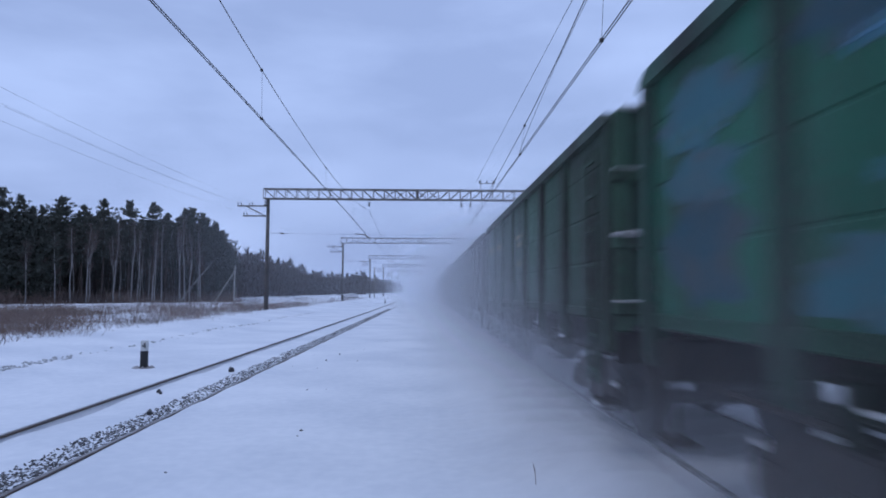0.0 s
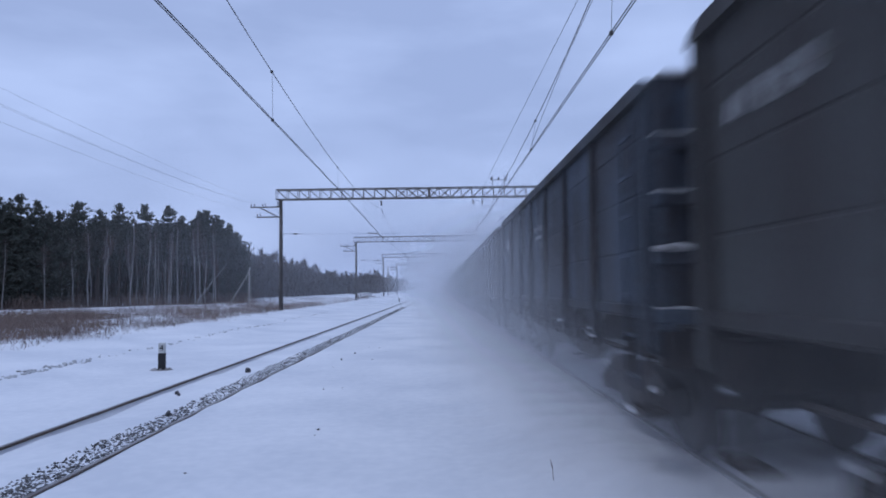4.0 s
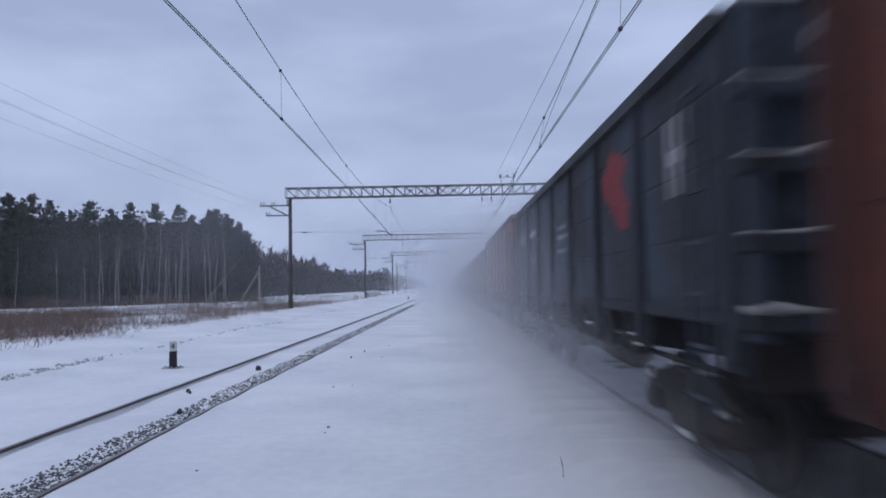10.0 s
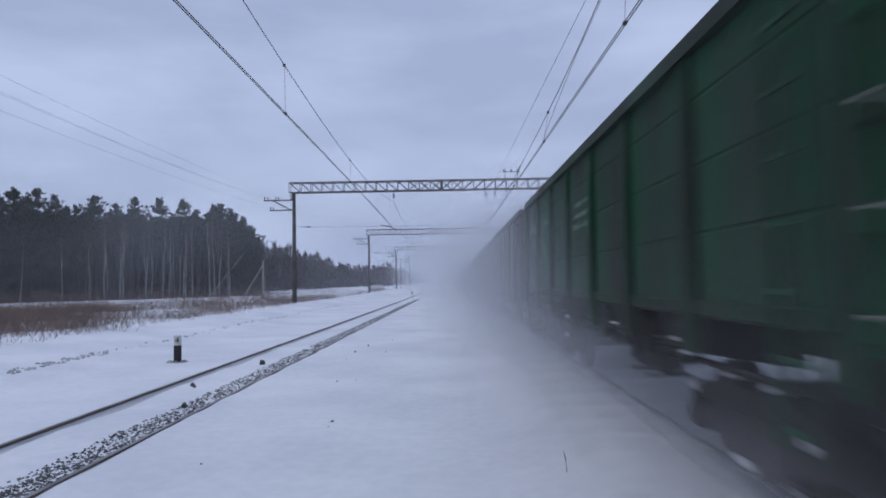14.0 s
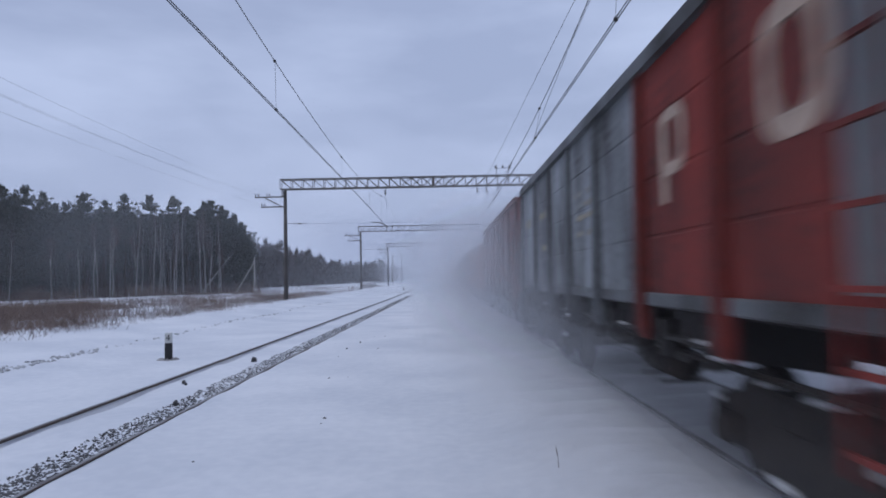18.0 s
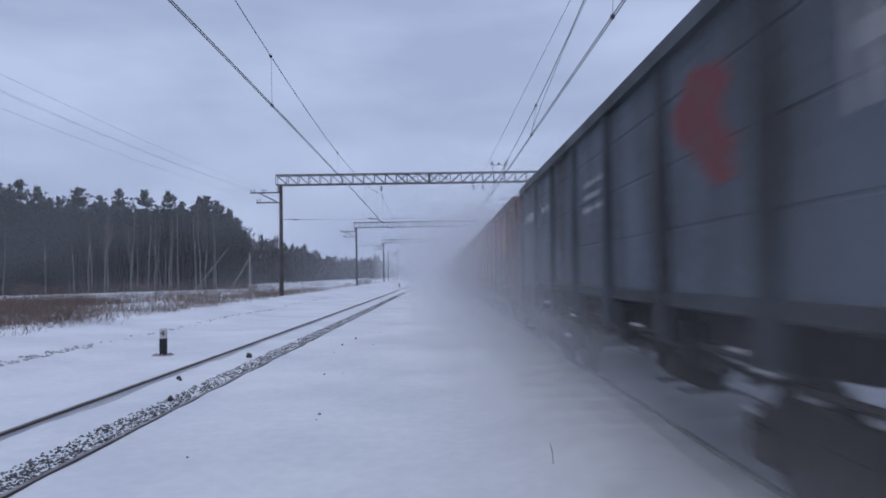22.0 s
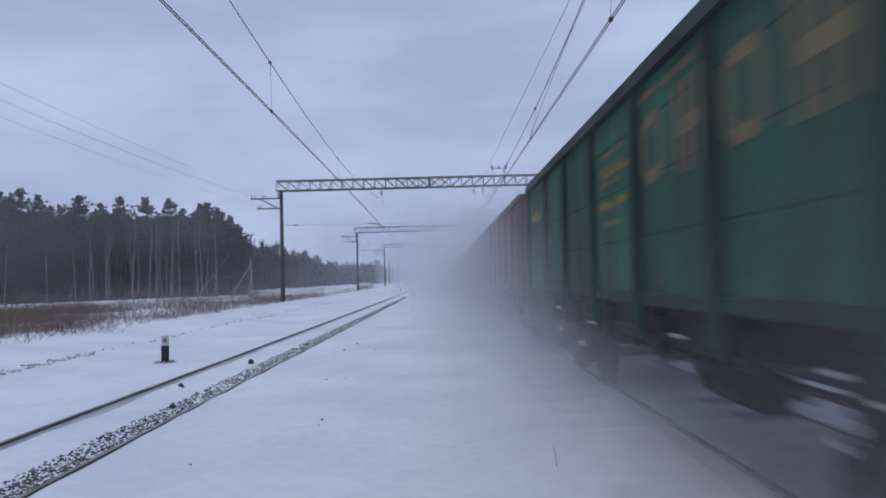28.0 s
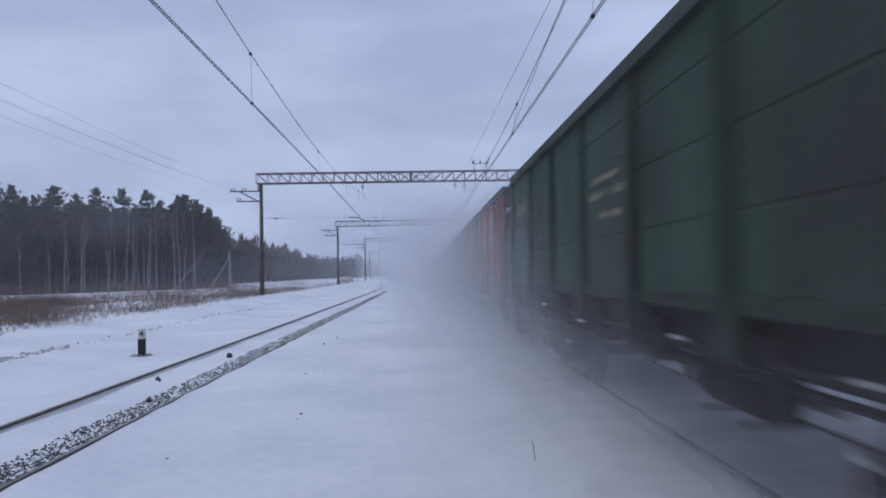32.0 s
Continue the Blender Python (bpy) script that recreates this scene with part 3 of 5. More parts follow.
def end_shape(bm, top):
    box(bm, -1.49, 1.49, -0.02, 0.02, 1.36, top - 0.06)


def frame_shape(bm):
    """Cast bogie side frame: arched beam with pedestal jaws and a spring window."""
    out = [(-1.22, 0.42), (-1.22, 0.66), (-0.95, 0.74), (-0.45, 0.86), (0.45, 0.86), (0.95, 0.74), (1.22, 0.66), (1.22, 0.42), (1.05, 0.38), (1.03, 0.60),
           (0.82, 0.60), (0.80, 0.40), (0.62, 0.36), (0.36, 0.20), (-0.36, 0.20), (-0.62, 0.36), (-0.80, 0.40), (-0.82, 0.60), (-1.03, 0.60), (-1.05, 0.38)]
    a = [bm.verts.new((-0.09, y, z)) for y, z in out]
    b = [bm.verts.new((0.09, y, z)) for y, z in out]
    n = len(out)
    for i in range(n):
        bm.faces.new((a[i], a[(i + 1) % n], b[(i + 1) % n], b[i]))
    fa, fb = bm.faces.new(a[::-1]), bm.faces.new(b)
    bmesh.ops.triangulate(bm, faces=[fa, fb])


def wheelset_shape(bm):
    rod(bm, (-1.08, 0, 0), (1.08, 0, 0), 0.085, seg=10)
    for s in (-1, 1):
        for x0, x1, r0, r1 in ((0.71, 0.74, 0.505, 0.505), (0.74, 0.85, 0.475, 0.465)):
            rod(bm, (s * x0, 0, 0), (s * x1, 0, 0), r0, r1, 24)
        rod(bm, (s * 0.85, 0, 0), (s * 0.90, 0, 0), 0.14, 0.13, 12)
        for k in range(3):
            a = k * math.tau / 3
            rod(bm, (s * 0.845, 0.28 * math.cos(a), 0.28 * math.sin(a)), (s * 0.862, 0.28 * math.cos(a), 0.28 * math.sin(a)), 0.05, seg=6)


def springs_shape(bm):
    for y in (-0.2, 0.0, 0.2):
        for k in range(5):
            rod(bm, (0, y, 0.26 + k * 0.075), (0, y, 0.295 + k * 0.075), 0.085, seg=10)


def lump_shape(bm):
    bmesh.ops.create_icosphere(bm, subdivisions=2, radius=1.0)
    for v in bm.verts:
        v.co *= 1 + 0.5 * noise.noise(v.co * 1.4)


def make_bogie(top, y):
    bogie = part("bogie", keep("bolster", lambda bm: (box(bm, -1.15, 1.15, -0.2, 0.2, 0.62, 0.86, 0.03), rod(bm, (0, 0, 0.84), (0, 0, 0.98), 0.18, seg=12)), GEAR), None, top,
                 "dark cast-steel two-axle bogie", at=pose(0, y, 0))
    for s in (-1, 1):
        part("side_frame", keep("side_frame", frame_shape, GEAR), None, bogie, at=pose(s * 1.02, 0, 0))
        part("spring_set", keep("spring_set", springs_shape, GEAR), None, bogie, at=pose(s * 1.02, 0, 0))
        for d in (-0.925, 0.925):
            part("axle_box", keep("axle_box", lambda bm: (box(bm, -0.12, 0.12, -0.16, 0.16, 0.34, 0.60, 0.03), rod(bm, (-0.15, 0, 0.475), (0.15, 0, 0.475), 0.11, seg=10)), GEAR), None, bogie,
                 at=pose(s * 1.06, d, 0))
    for x, d, z, sx, sy, sz in ((-1.04, 0.42, 0.87, 0.09, 0.16, 0.05), (-1.04, -0.30, 0.87, 0.10, 0.22, 0.06), (-1.10, 1.12, 0.68, 0.07, 0.12, 0.05), (-1.16, -0.95, 0.62, 0.06, 0.11, 0.05), (-1.12, 0.1, 0.245, 0.05, 0.26, 0.05)):
        part("frame_snow", keep("frame_snow", lump_shape, LEDGE_SNOW, True), None, bogie, "snow caked on the frame", at=pose(x, d, z) @ Matrix.Diagonal((sx * 0.8, sy * 0.75, sz * 0.75, 1)))
    for d in (-0.925, 0.925):
        part("wheelset", keep("wheelset", wheelset_shape, GEAR), None, bogie, at=pose(0, d, 0.475))


def hatch_shape(bm):
    """A drop door under the floor: a tilted ribbed flap with two hinge straps and a latch."""
    vs = [bm.verts.new(p) for p in ((-1.38, -0.68, 1.08), (-1.38, 0.68, 1.08), (-0.55, 0.68, 0.94), (-0.55, -0.68, 0.94), (-1.34, -0.68, 1.36), (-1.34, 0.68, 1.36), (-0.55, 0.68, 1.36), (-0.55, -0.68, 1.36))]
    for q in ((0, 1, 2, 3), (7, 6, 5, 4), (0, 4, 5, 1), (1, 5, 6, 2), (2, 6, 7, 3), (3, 7, 4, 0)):
        bm.faces.new([vs[i] for i in q])
    for y in (-0.5, 0.5):
        box(bm, -1.50, -1.36, y - 0.05, y + 0.05, 0.98, 1.30, 0.01)
    box(bm, -1.47, -1.36, -0.62, 0.62, 1.12, 1.16, 0.008)
    rod(bm, (-1.48, -0.1, 1.02), (-1.48, 0.1, 1.02), 0.035, seg=6)


def ladder_shape(bm):
    for y in (0.1, 0.45):
        box(bm, -1.60, -1.57, y - 0.015, y + 0.015, 0.75, 3.2)
    for k in range(7):
        box(bm, -1.60, -1.57, 0.1, 0.45, 0.85 + k * 0.37, 0.88 + k * 0.37)


def make_wagon(top_z, plain, ribs):
    """One open-top wagon with all its parts; the left side is the one in view."""
    tag = f":{top_z}{plain}"
    w = new("open_wagon")
    for i in range(BAYS):
        wide = EDGES[i + 1] - EDGES[i]
        part("side_panel", keep(f"side_panel{tag}{wide:.2f}", lambda bm: panel_shape(bm, top_z, plain, wide), PAINT), None, w, at=pose(0, by(i), 0))
    for i in range(BAYS + 1):
        c = i in (0, BAYS)
        y = EDGES[i] + (0.10 if i == 0 else -0.10 if i == BAYS else 0)
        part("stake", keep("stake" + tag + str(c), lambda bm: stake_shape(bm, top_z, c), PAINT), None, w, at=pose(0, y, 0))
        if i in (1, 4):
            part("stake_snow", keep("stake_snow", lump_shape, LEDGE_SNOW, True), None, w, "clot of snow on the stake's foot", at=pose(-1.575, y + 0.04 * (i % 3 - 1), 1.115) @ Matrix.Diagonal((0.04, 0.06, 0.016, 1)))
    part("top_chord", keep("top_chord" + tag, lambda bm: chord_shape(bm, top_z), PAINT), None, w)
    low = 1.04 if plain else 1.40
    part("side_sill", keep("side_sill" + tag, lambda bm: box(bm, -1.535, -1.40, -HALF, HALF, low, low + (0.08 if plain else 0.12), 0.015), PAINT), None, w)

    def far_side(bm):
        box(bm, 1.485, 1.50, -HALF, HALF, 1.5, top_z - 0.1)
        box(bm, 1.44, 1.575, -HALF, HALF, top_z - 0.15, top_z, 0.02)
        box(bm, 1.40, 1.55, -HALF, HALF, 1.38, 1.53, 0.015)
        for i in range(BAYS + 1):
            y = -HALF + 0.1 + i * (2 * HALF - 0.2) / BAYS
            box(bm, 1.50, 1.57, y - 0.08, y + 0.08, 1.3, top_z - 0.14)
    part("far_side_wall", keep("far_side_wall" + tag, far_side, PAINT), None, w)
    for s in (-1, 1):
        end = part("end_wall", keep("end_wall" + tag, lambda bm: end_shape(bm, top_z), PAINT), None, w, at=pose(0, s * (HALF - 0.03), 0, 0, 0, 0 if s > 0 else 180))
        for i, z in enumerate(ribs):
            if z < top_z - 0.2:
                part("end_rib", keep("end_rib", lambda bm: box(bm, -1.53, 1.53, 0.018, 0.11, -0.14, 0.0, 0.02), PAINT), None, end, at=pose(0, 0, z))
                part("rib_snow", keep(f"rib_snow:{i}", lambda bm: ledge_shape(bm, i), GRIMY_SNOW, True), None, end, "uneven ledge of packed snow", at=pose(0, 0, z))
        for x in (-1.42, 1.42):
            part("end_post", keep("end_post" + tag, lambda bm: box(bm, -0.08, 0.08, 0.018, 0.09, 1.3, top_z - 0.04, 0.015), PAINT), None, end, at=pose(x, 0, 0))
        part("end_chord", keep("end_chord" + tag, lambda bm: box(bm, -1.44, 1.44, -0.05, 0.07, top_z - 0.13, top_z - 0.004, 0.02), PAINT), None, w, at=pose(0, s * (HALF - 0.06), 0))
        part("chord_snow", keep("chord_snow" + tag, lambda bm: box(bm, -1.42, 1.42, -0.07, 0.06, top_z - 0.01, top_z + 0.03, 0.012), LEDGE_SNOW), None, w, "snow lying along the end chord", at=pose(0, s * (HALF - 0.06), 0))
        part("coupler", keep("coupler", lambda bm: (box(bm, -0.13, 0.13, 0, 0.42, 0.95, 1.17, 0.03), box(bm, -0.22, 0.22, 0.36, 0.565, 0.90, 1.22, 0.05)), GEAR), None, w,
             at=pose(0, s * 6.39, 0, 0, 0, 0 if s > 0 else 180))
        part("end_beam", keep("end_beam", lambda bm: box(bm, -1.45, 1.45, -0.14, 0.06, 0.98, 1.32, 0.02), GEAR), None, w, at=pose(0, s * 6.3, 0))
        part("step", keep("step", lambda bm: (box(bm, -1.56, -1.36, -0.2, 0.2, 0.55, 0.58), box(bm, -1.56, -1.53, -0.2, -0.17, 0.55, 1.3), box(bm, -1.56, -1.53, 0.17, 0.2, 0.55, 1.3)), GEAR), None, w,
             at=pose(0, s * 6.0, 0))
        make_bogie(w, s * 4.325)
    part("ladder", keep("ladder", ladder_shape, PAINT), None, w, at=pose(0, -6.2, 0))
    part("floor", keep("floor_plate", lambda bm: box(bm, -1.48, 1.48, -HALF + 0.05, HALF - 0.05, 1.38, 1.42), GEAR), None, w)
    part("centre_sill", keep("centre_sill", lambda bm: box(bm, -0.22, 0.22, -6.3, 6.3, 0.98, 1.37, 0.03), GEAR), None, w)
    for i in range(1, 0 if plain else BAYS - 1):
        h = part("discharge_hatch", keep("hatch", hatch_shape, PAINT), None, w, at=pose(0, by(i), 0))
        if i != 4:
            part("hatch_snow", keep("hatch_snow", lump_shape, LEDGE_SNOW, True), None, h, "lump of snow on the hatch ledge", at=pose(-1.46, (0.25, -0.3, 0.1, -0.45, 0.4)[i % 5], 1.17) @ Matrix.Diagonal((0.04, 0.05 + 0.035 * (i % 3), 0.018, 1)))
    tank = part("air_reservoir", keep("reservoir", lambda bm: (rod(bm, (-1.02, -0.5, 0.80), (-1.02, 0.35, 0.80), 0.165, seg=14), rod(bm, (-1.02, 0.35, 0.80), (-1.02, 0.42, 0.80), 0.165, 0.08, 14)), GEAR, True), None, w, at=pose(0, -1.75, 0))
    for y in (-0.4, 0.2):
        part("hanger", keep("hanger", lambda bm: (box(bm, -1.25, -1.21, -0.03, 0.03, 0.76, 1.38), box(bm, -0.83, -0.79, -0.03, 0.03, 0.76, 1.38), box(bm, -1.25, -0.79, -0.03, 0.03, 0.615, 0.635)), GEAR), None, tank, at=pose(0, y, 0))
    part("tank_snow", keep("frame_snow", lump_shape, LEDGE_SNOW, True), None, tank, "snow caked on the tank", at=pose(-1.04, -0.1, 0.955) @ Matrix.Diagonal((0.07, 0.2, 0.03, 1)))
    part("brake_cylinder", keep("brake_cylinder", lambda bm: (rod(bm, (-0.7, -0.35, 0.86), (-0.7, 0.35, 0.86), 0.19, seg=14), rod(bm, (-0.7, 0.35, 0.86), (-0.7, 1.5, 0.86), 0.04, seg=8)), GEAR, True), None, w, at=pose(0, 1.0, 0))
    part("brake_pipe", keep("brake_pipe", lambda bm: rod(bm, (-1.30, -5.6, 1.0), (-1.30, 5.6, 1.0), 0.028, seg=6), GEAR), None, w)
    part("brake_rod", keep("brake_rod", lambda bm: rod(bm, (-0.45, -3.3, 0.72), (-0.45, 3.3, 0.72), 0.03, seg=6), GEAR), None, w)
    tagged(w, category="freight wagon", group="wagons of the train")
    return w


def c255(r, g, b):
    return tuple(((v / 255 + 0.055) / 1.055) ** 2.4 if v > 10 else v / 255 / 12.92 for v in (r, g, b)) + (1,)


GREEN, DKGREEN, OLIVE, TEAL, LIME = c255(50, 78, 60), c255(42, 66, 44), c255(48, 56, 28), c255(28, 88, 66), c255(80, 100, 26)
BLACKISH, DKGREY, DKBLUE, BROWNBLK = c255(50, 48, 47), c255(56, 57, 57), c255(54, 63, 76), c255(54, 46, 40)
RED, DKRED, RUST, SALMON, OCHRE = c255(114, 44, 34), c255(98, 32, 28), c255(104, 46, 32), c255(172, 98, 80), c255(104, 70, 38)
GREY, LTGREY, PALE, EMERALD = c255(106, 111, 117), c255(126, 131, 136), c255(134, 127, 120), c255(14, 70, 42)
# number in the train: paint, label, paint of the rear bays (or None, 0), top height, bars' colour
CREAM, WHITISH, ORANGE, PINK = c255(190, 175, 140), c255(190, 192, 196), c255(190, 120, 60), c255(200, 130, 120)
TRAIN = {
    -1: (GREEN, "faded green open freight wagon with snow on its ends", None, 0, CREAM),
    0: (TEAL, "green open freight wagon with blue graffiti patches", None, 0, c255(90, 140, 170)),
    1: (c255(122, 120, 118), "pale grey open freight wagon with slate patches and red streaks", c255(138, 122, 118), 3, c255(72, 74, 88)),
    2: (GREEN, "green open freight wagon with cream markings", None, 0, CREAM),
    3: (DKGREEN, "dark green open freight wagon with a cream stripe of markings", None, 0, CREAM),
    4: (BLACKISH, "grimy black open freight wagon with a small orange plate", None, 0, c255(136, 128, 118)),
    5: (DKBLUE, "dark blue-grey open freight wagon with white markings", None, 0, WHITISH),
    6: (DKGREY, "dark grey open freight wagon, dusted with snow", None, 0, WHITISH),
    7: (BLACKISH, "blackened open freight wagon, dusted with snow", None, 0, WHITISH),
    8: (BROWNBLK, "dark brown open freight wagon with orange markings", None, 0, ORANGE),
    9: (DKGREY, "dark grey open freight wagon with white markings", None, 0, WHITISH),
    10: (BLACKISH, "black-grey open freight wagon with white markings", None, 0, WHITISH),
    11: (BROWNBLK, "dark brown open freight wagon with faint orange markings", None, 0, ORANGE),
    12: (DKGREY, "soot-grey open freight wagon with faint markings", None, 0, WHITISH),
    13: (RED, "red open freight wagon with pale block of markings", None, 0, PINK),
    14: (DKBLUE, "blue-grey open freight wagon with white lettering bars and red emblem", None, 0, WHITISH),
    15: (RUST, "rust-red open freight wagon with dark grey patches", None, 0, c255(90, 84, 84)),
    16: (DKBLUE, "slate-blue open freight wagon with red emblem and white bars", None, 0, WHITISH),
    17: (c255(50, 57, 66), "dull grey open freight wagon hazed by snow dust", None, 0, WHITISH),
    18: (DKBLUE, "dark slate open freight wagon with white markings", None, 0, WHITISH),
    19: (c255(64, 57, 51), "brown-black open freight wagon with yellowish stripes", None, 0, c255(158, 138, 112)),
    20: (EMERALD, "deep green open freight wagon with faint bars", None, 0, c255(120, 150, 130)),
    21: (DKGREEN, "weathered green open freight wagon with tan markings", None, 0, CREAM),
    22: (c255(74, 120, 86), "mid green open freight wagon", None, 0, CREAM),
    23: (RUST, "rust-brown open freight wagon with snow on its ends", None, 0, WHITISH),
    24: (SALMON, "low salmon-red open freight wagon with smooth sides", None, 0, PINK),
    25: (RED, "tall brick-red open freight wagon with pale markings", None, 0, PINK),
    26: (LTGREY, "light grey open freight wagon with red rear half and cream letters", c255(150, 44, 30), 2, CREAM),
    27: (DKRED, "dark red open freight wagon with pale markings", None, 0, PINK),
    28: (c255(110, 60, 48), "brown-red open freight wagon with tan markings", None, 0, c255(180, 140, 110)),
    29: (GREY, "steel-grey open freight wagon with red streaks", None, 0, c255(170, 60, 70)),
    30: (OCHRE, "ochre-brown open freight wagon with orange-red rear bays", c255(156, 58, 36), 2, c255(170, 130, 90)),
    31: (RED, "red open freight wagon with yellow patch near its rear", None, 0, CREAM),
    32: (c255(78, 88, 100), "blue-grey open freight wagon with red emblem", None, 0, WHITISH),
    33: (c255(70, 96, 66), "green open freight wagon with rusty graffiti and teal plate", None, 0, c255(130, 90, 60)),
    34: (c255(62, 70, 42), "dark olive open freight wagon with yellow smears", None, 0, CREAM),
    35: (GREY, "grey open freight wagon with pinkish red rear bays", c255(150, 46, 58), 2, WHITISH),
    36: (BLACKISH, "charcoal open freight wagon with orange-red emblem", None, 0, c255(170, 80, 60)),
    37: (DKRED, "dark red open freight wagon with pale emblem", None, 0, WHITISH),
    38: (c255(84, 92, 60), "green and yellowish open freight wagon", None, 0, CREAM),
    39: (RUST, "rust-red open freight wagon", None, 0, PINK),
    40: (RUST, "worn red-brown open freight wagon with snowy end", None, 0, PINK),
    41: (c255(38, 84, 66), "teal-green open freight wagon with yellow markings", None, 0, c255(176, 150, 60)),
    42: (LIME, "lime-green open freight wagon with turquoise patch", None, 0, c255(60, 140, 136)),
    43: (DKBLUE, "blue-grey open freight wagon with small red emblem", None, 0, WHITISH),
    44: (DKBLUE, "slate-blue open freight wagon with red and white marks", None, 0, WHITISH),
    45: (c255(70, 74, 92), "dark slate open freight wagon with large red emblem", None, 0, WHITISH),
    46: (c255(78, 74, 67), "brown-grey open freight wagon with orange-red rear half and white letters", c255(170, 54, 36), 3, WHITISH),
    47: (GREEN, "weathered green open freight wagon with cream bars", None, 0, CREAM),
    48: (DKGREEN, "green open freight wagon", None, 0, CREAM),
}
TALL = (13, 25, 26, 27, 28, 29, 35)
LOW = {24: 3.25, 33: 3.46, 34: 3.34, 42: 3.44}
EMBLEM = {14: (1, c255(176, 50, 56)), 16: (1, c255(176, 50, 56)), 32: (1, c255(170, 50, 56)), 36: (1, c255(180, 80, 54)), 43: (1, c255(150, 56, 56)), 44: (2, c255(150, 56, 60)),
          45: (1, c255(186, 30, 40)), 29: (1, c255(170, 50, 66))}
REST = (DKGREY, GREEN, RUST, DKBLUE, BLACKISH, DKRED)
WAGONS, DUST = [], []
models = {}


def bar(wagon, y, z, ly, lz, colour, name="marking", slant=0.0):
    if name == "marking":
        k = int(abs(y * 7 + z * 13)) % 4

        def strokes(bm):
            r = random.Random(k)
            u = -0.5
            while u < 0.46:
                w_ = r.uniform(0.02, 0.075)
                if r.random() < 0.85:
                    box(bm, -0.003, 0.003, u, min(u + w_, 0.5), r.uniform(-0.5, -0.3), r.uniform(0.3, 0.5))
                u += w_ + r.uniform(0.012, 0.05)
            box(bm, -0.0028, 0.0028, -0.49, 0.47, -0.06, 0.06)
        me_ = keep(f"marking:{k}", strokes, STENCIL)
    elif name in ("graffiti_patch", "painted_patch"):
        k = int(abs(y * 5 + z * 11)) % 5

        def blot(bm):
            r = random.Random(k + 50)
            pts = []
            for i in range(18):
                f = 0.5 * r.uniform(0.55, 1.0)
                pts.append((f * math.cos(i * math.tau / 18) * 1.1, f * math.sin(i * math.tau / 18) * 1.1))
            lo = [bm.verts.new((0.003, p[0], p[1])) for p in pts]
            hi = [bm.verts.new((-0.003, p[0], p[1])) for p in pts]
            c = bm.verts.new((-0.003, 0, 0))
            for i in range(18):
                bm.faces.new((hi[i], hi[(i + 1) % 18], c))
                bm.faces.new((lo[i], lo[(i + 1) % 18], hi[(i + 1) % 18], hi[i]))
        me_ = keep(f"patch:{k}", blot, STENCIL)
    else:
        me_ = keep(name + "_plate", lambda bm: box(bm, -0.003, 0.003, -0.5, 0.5, -0.5, 0.5), STENCIL)
    ob = part(name, me_, None, wagon)
    ob.matrix_basis = Matrix.Translation((-1.5055, y, z)) @ Euler((slant, 0, 0)).to_matrix().to_4x4() @ Matrix.Diagonal((1, ly, lz, 1))
    ob.color = colour
    return ob


def faded(colour, gain):
    """Paint drawn a fifth of the way to its own grey, then scaled by gain."""
    grey = sum(colour[:3]) / 3
    return tuple((v * 0.8 + grey * 0.2) * gain for v in colour[:3]) + (1,)


def letter(wagon, y, z, h, colour, kind):
    """A big painted sign: a rounded ring with or without a stem, or three uprights on a bar, as thick as the paint."""
    def shape(bm):
        if kind == "x":
            for u in (-0.42, -0.1, 0.22):
                box(bm, -0.003, 0.003, u - 0.07, u + 0.07, -0.5, 0.5)
            box(bm, -0.0028, 0.0028, -0.45, 0.28, -0.09, 0.09)
            return
        cz, ru, rz = (0.14, 0.34, 0.36) if kind == "p" else (0.0, 0.42, 0.5)
        rings = []
        for x in (-0.003, 0.003):
            for f in (1.0, 0.64):
                rings.append([bm.verts.new((x, math.copysign(abs(math.cos(i * math.tau / 24)) ** 0.6, math.cos(i * math.tau / 24)) * ru * f,
                                            cz + math.copysign(abs(math.sin(i * math.tau / 24)) ** 0.6, math.sin(i * math.tau / 24)) * rz * f)) for i in range(24)])
        for a_, b_ in ((0, 1), (2, 3), (0, 2), (1, 3)):
            for i in range(24):
                bm.faces.new((rings[a_][i], rings[a_][(i + 1) % 24], rings[b_][(i + 1) % 24], rings[b_][i]))
        if kind == "p":
            box(bm, -0.0028, 0.0028, 0.18, 0.36, -0.5, 0.45)
    ob = part("sign_letter", keep("sign_letter:" + kind, shape, STENCIL), None, wagon)
    ob.matrix_basis = Matrix.Translation((-1.5055, y, z)) @ Matrix.Diagonal((1, h, h, 1))
    ob.color = colour


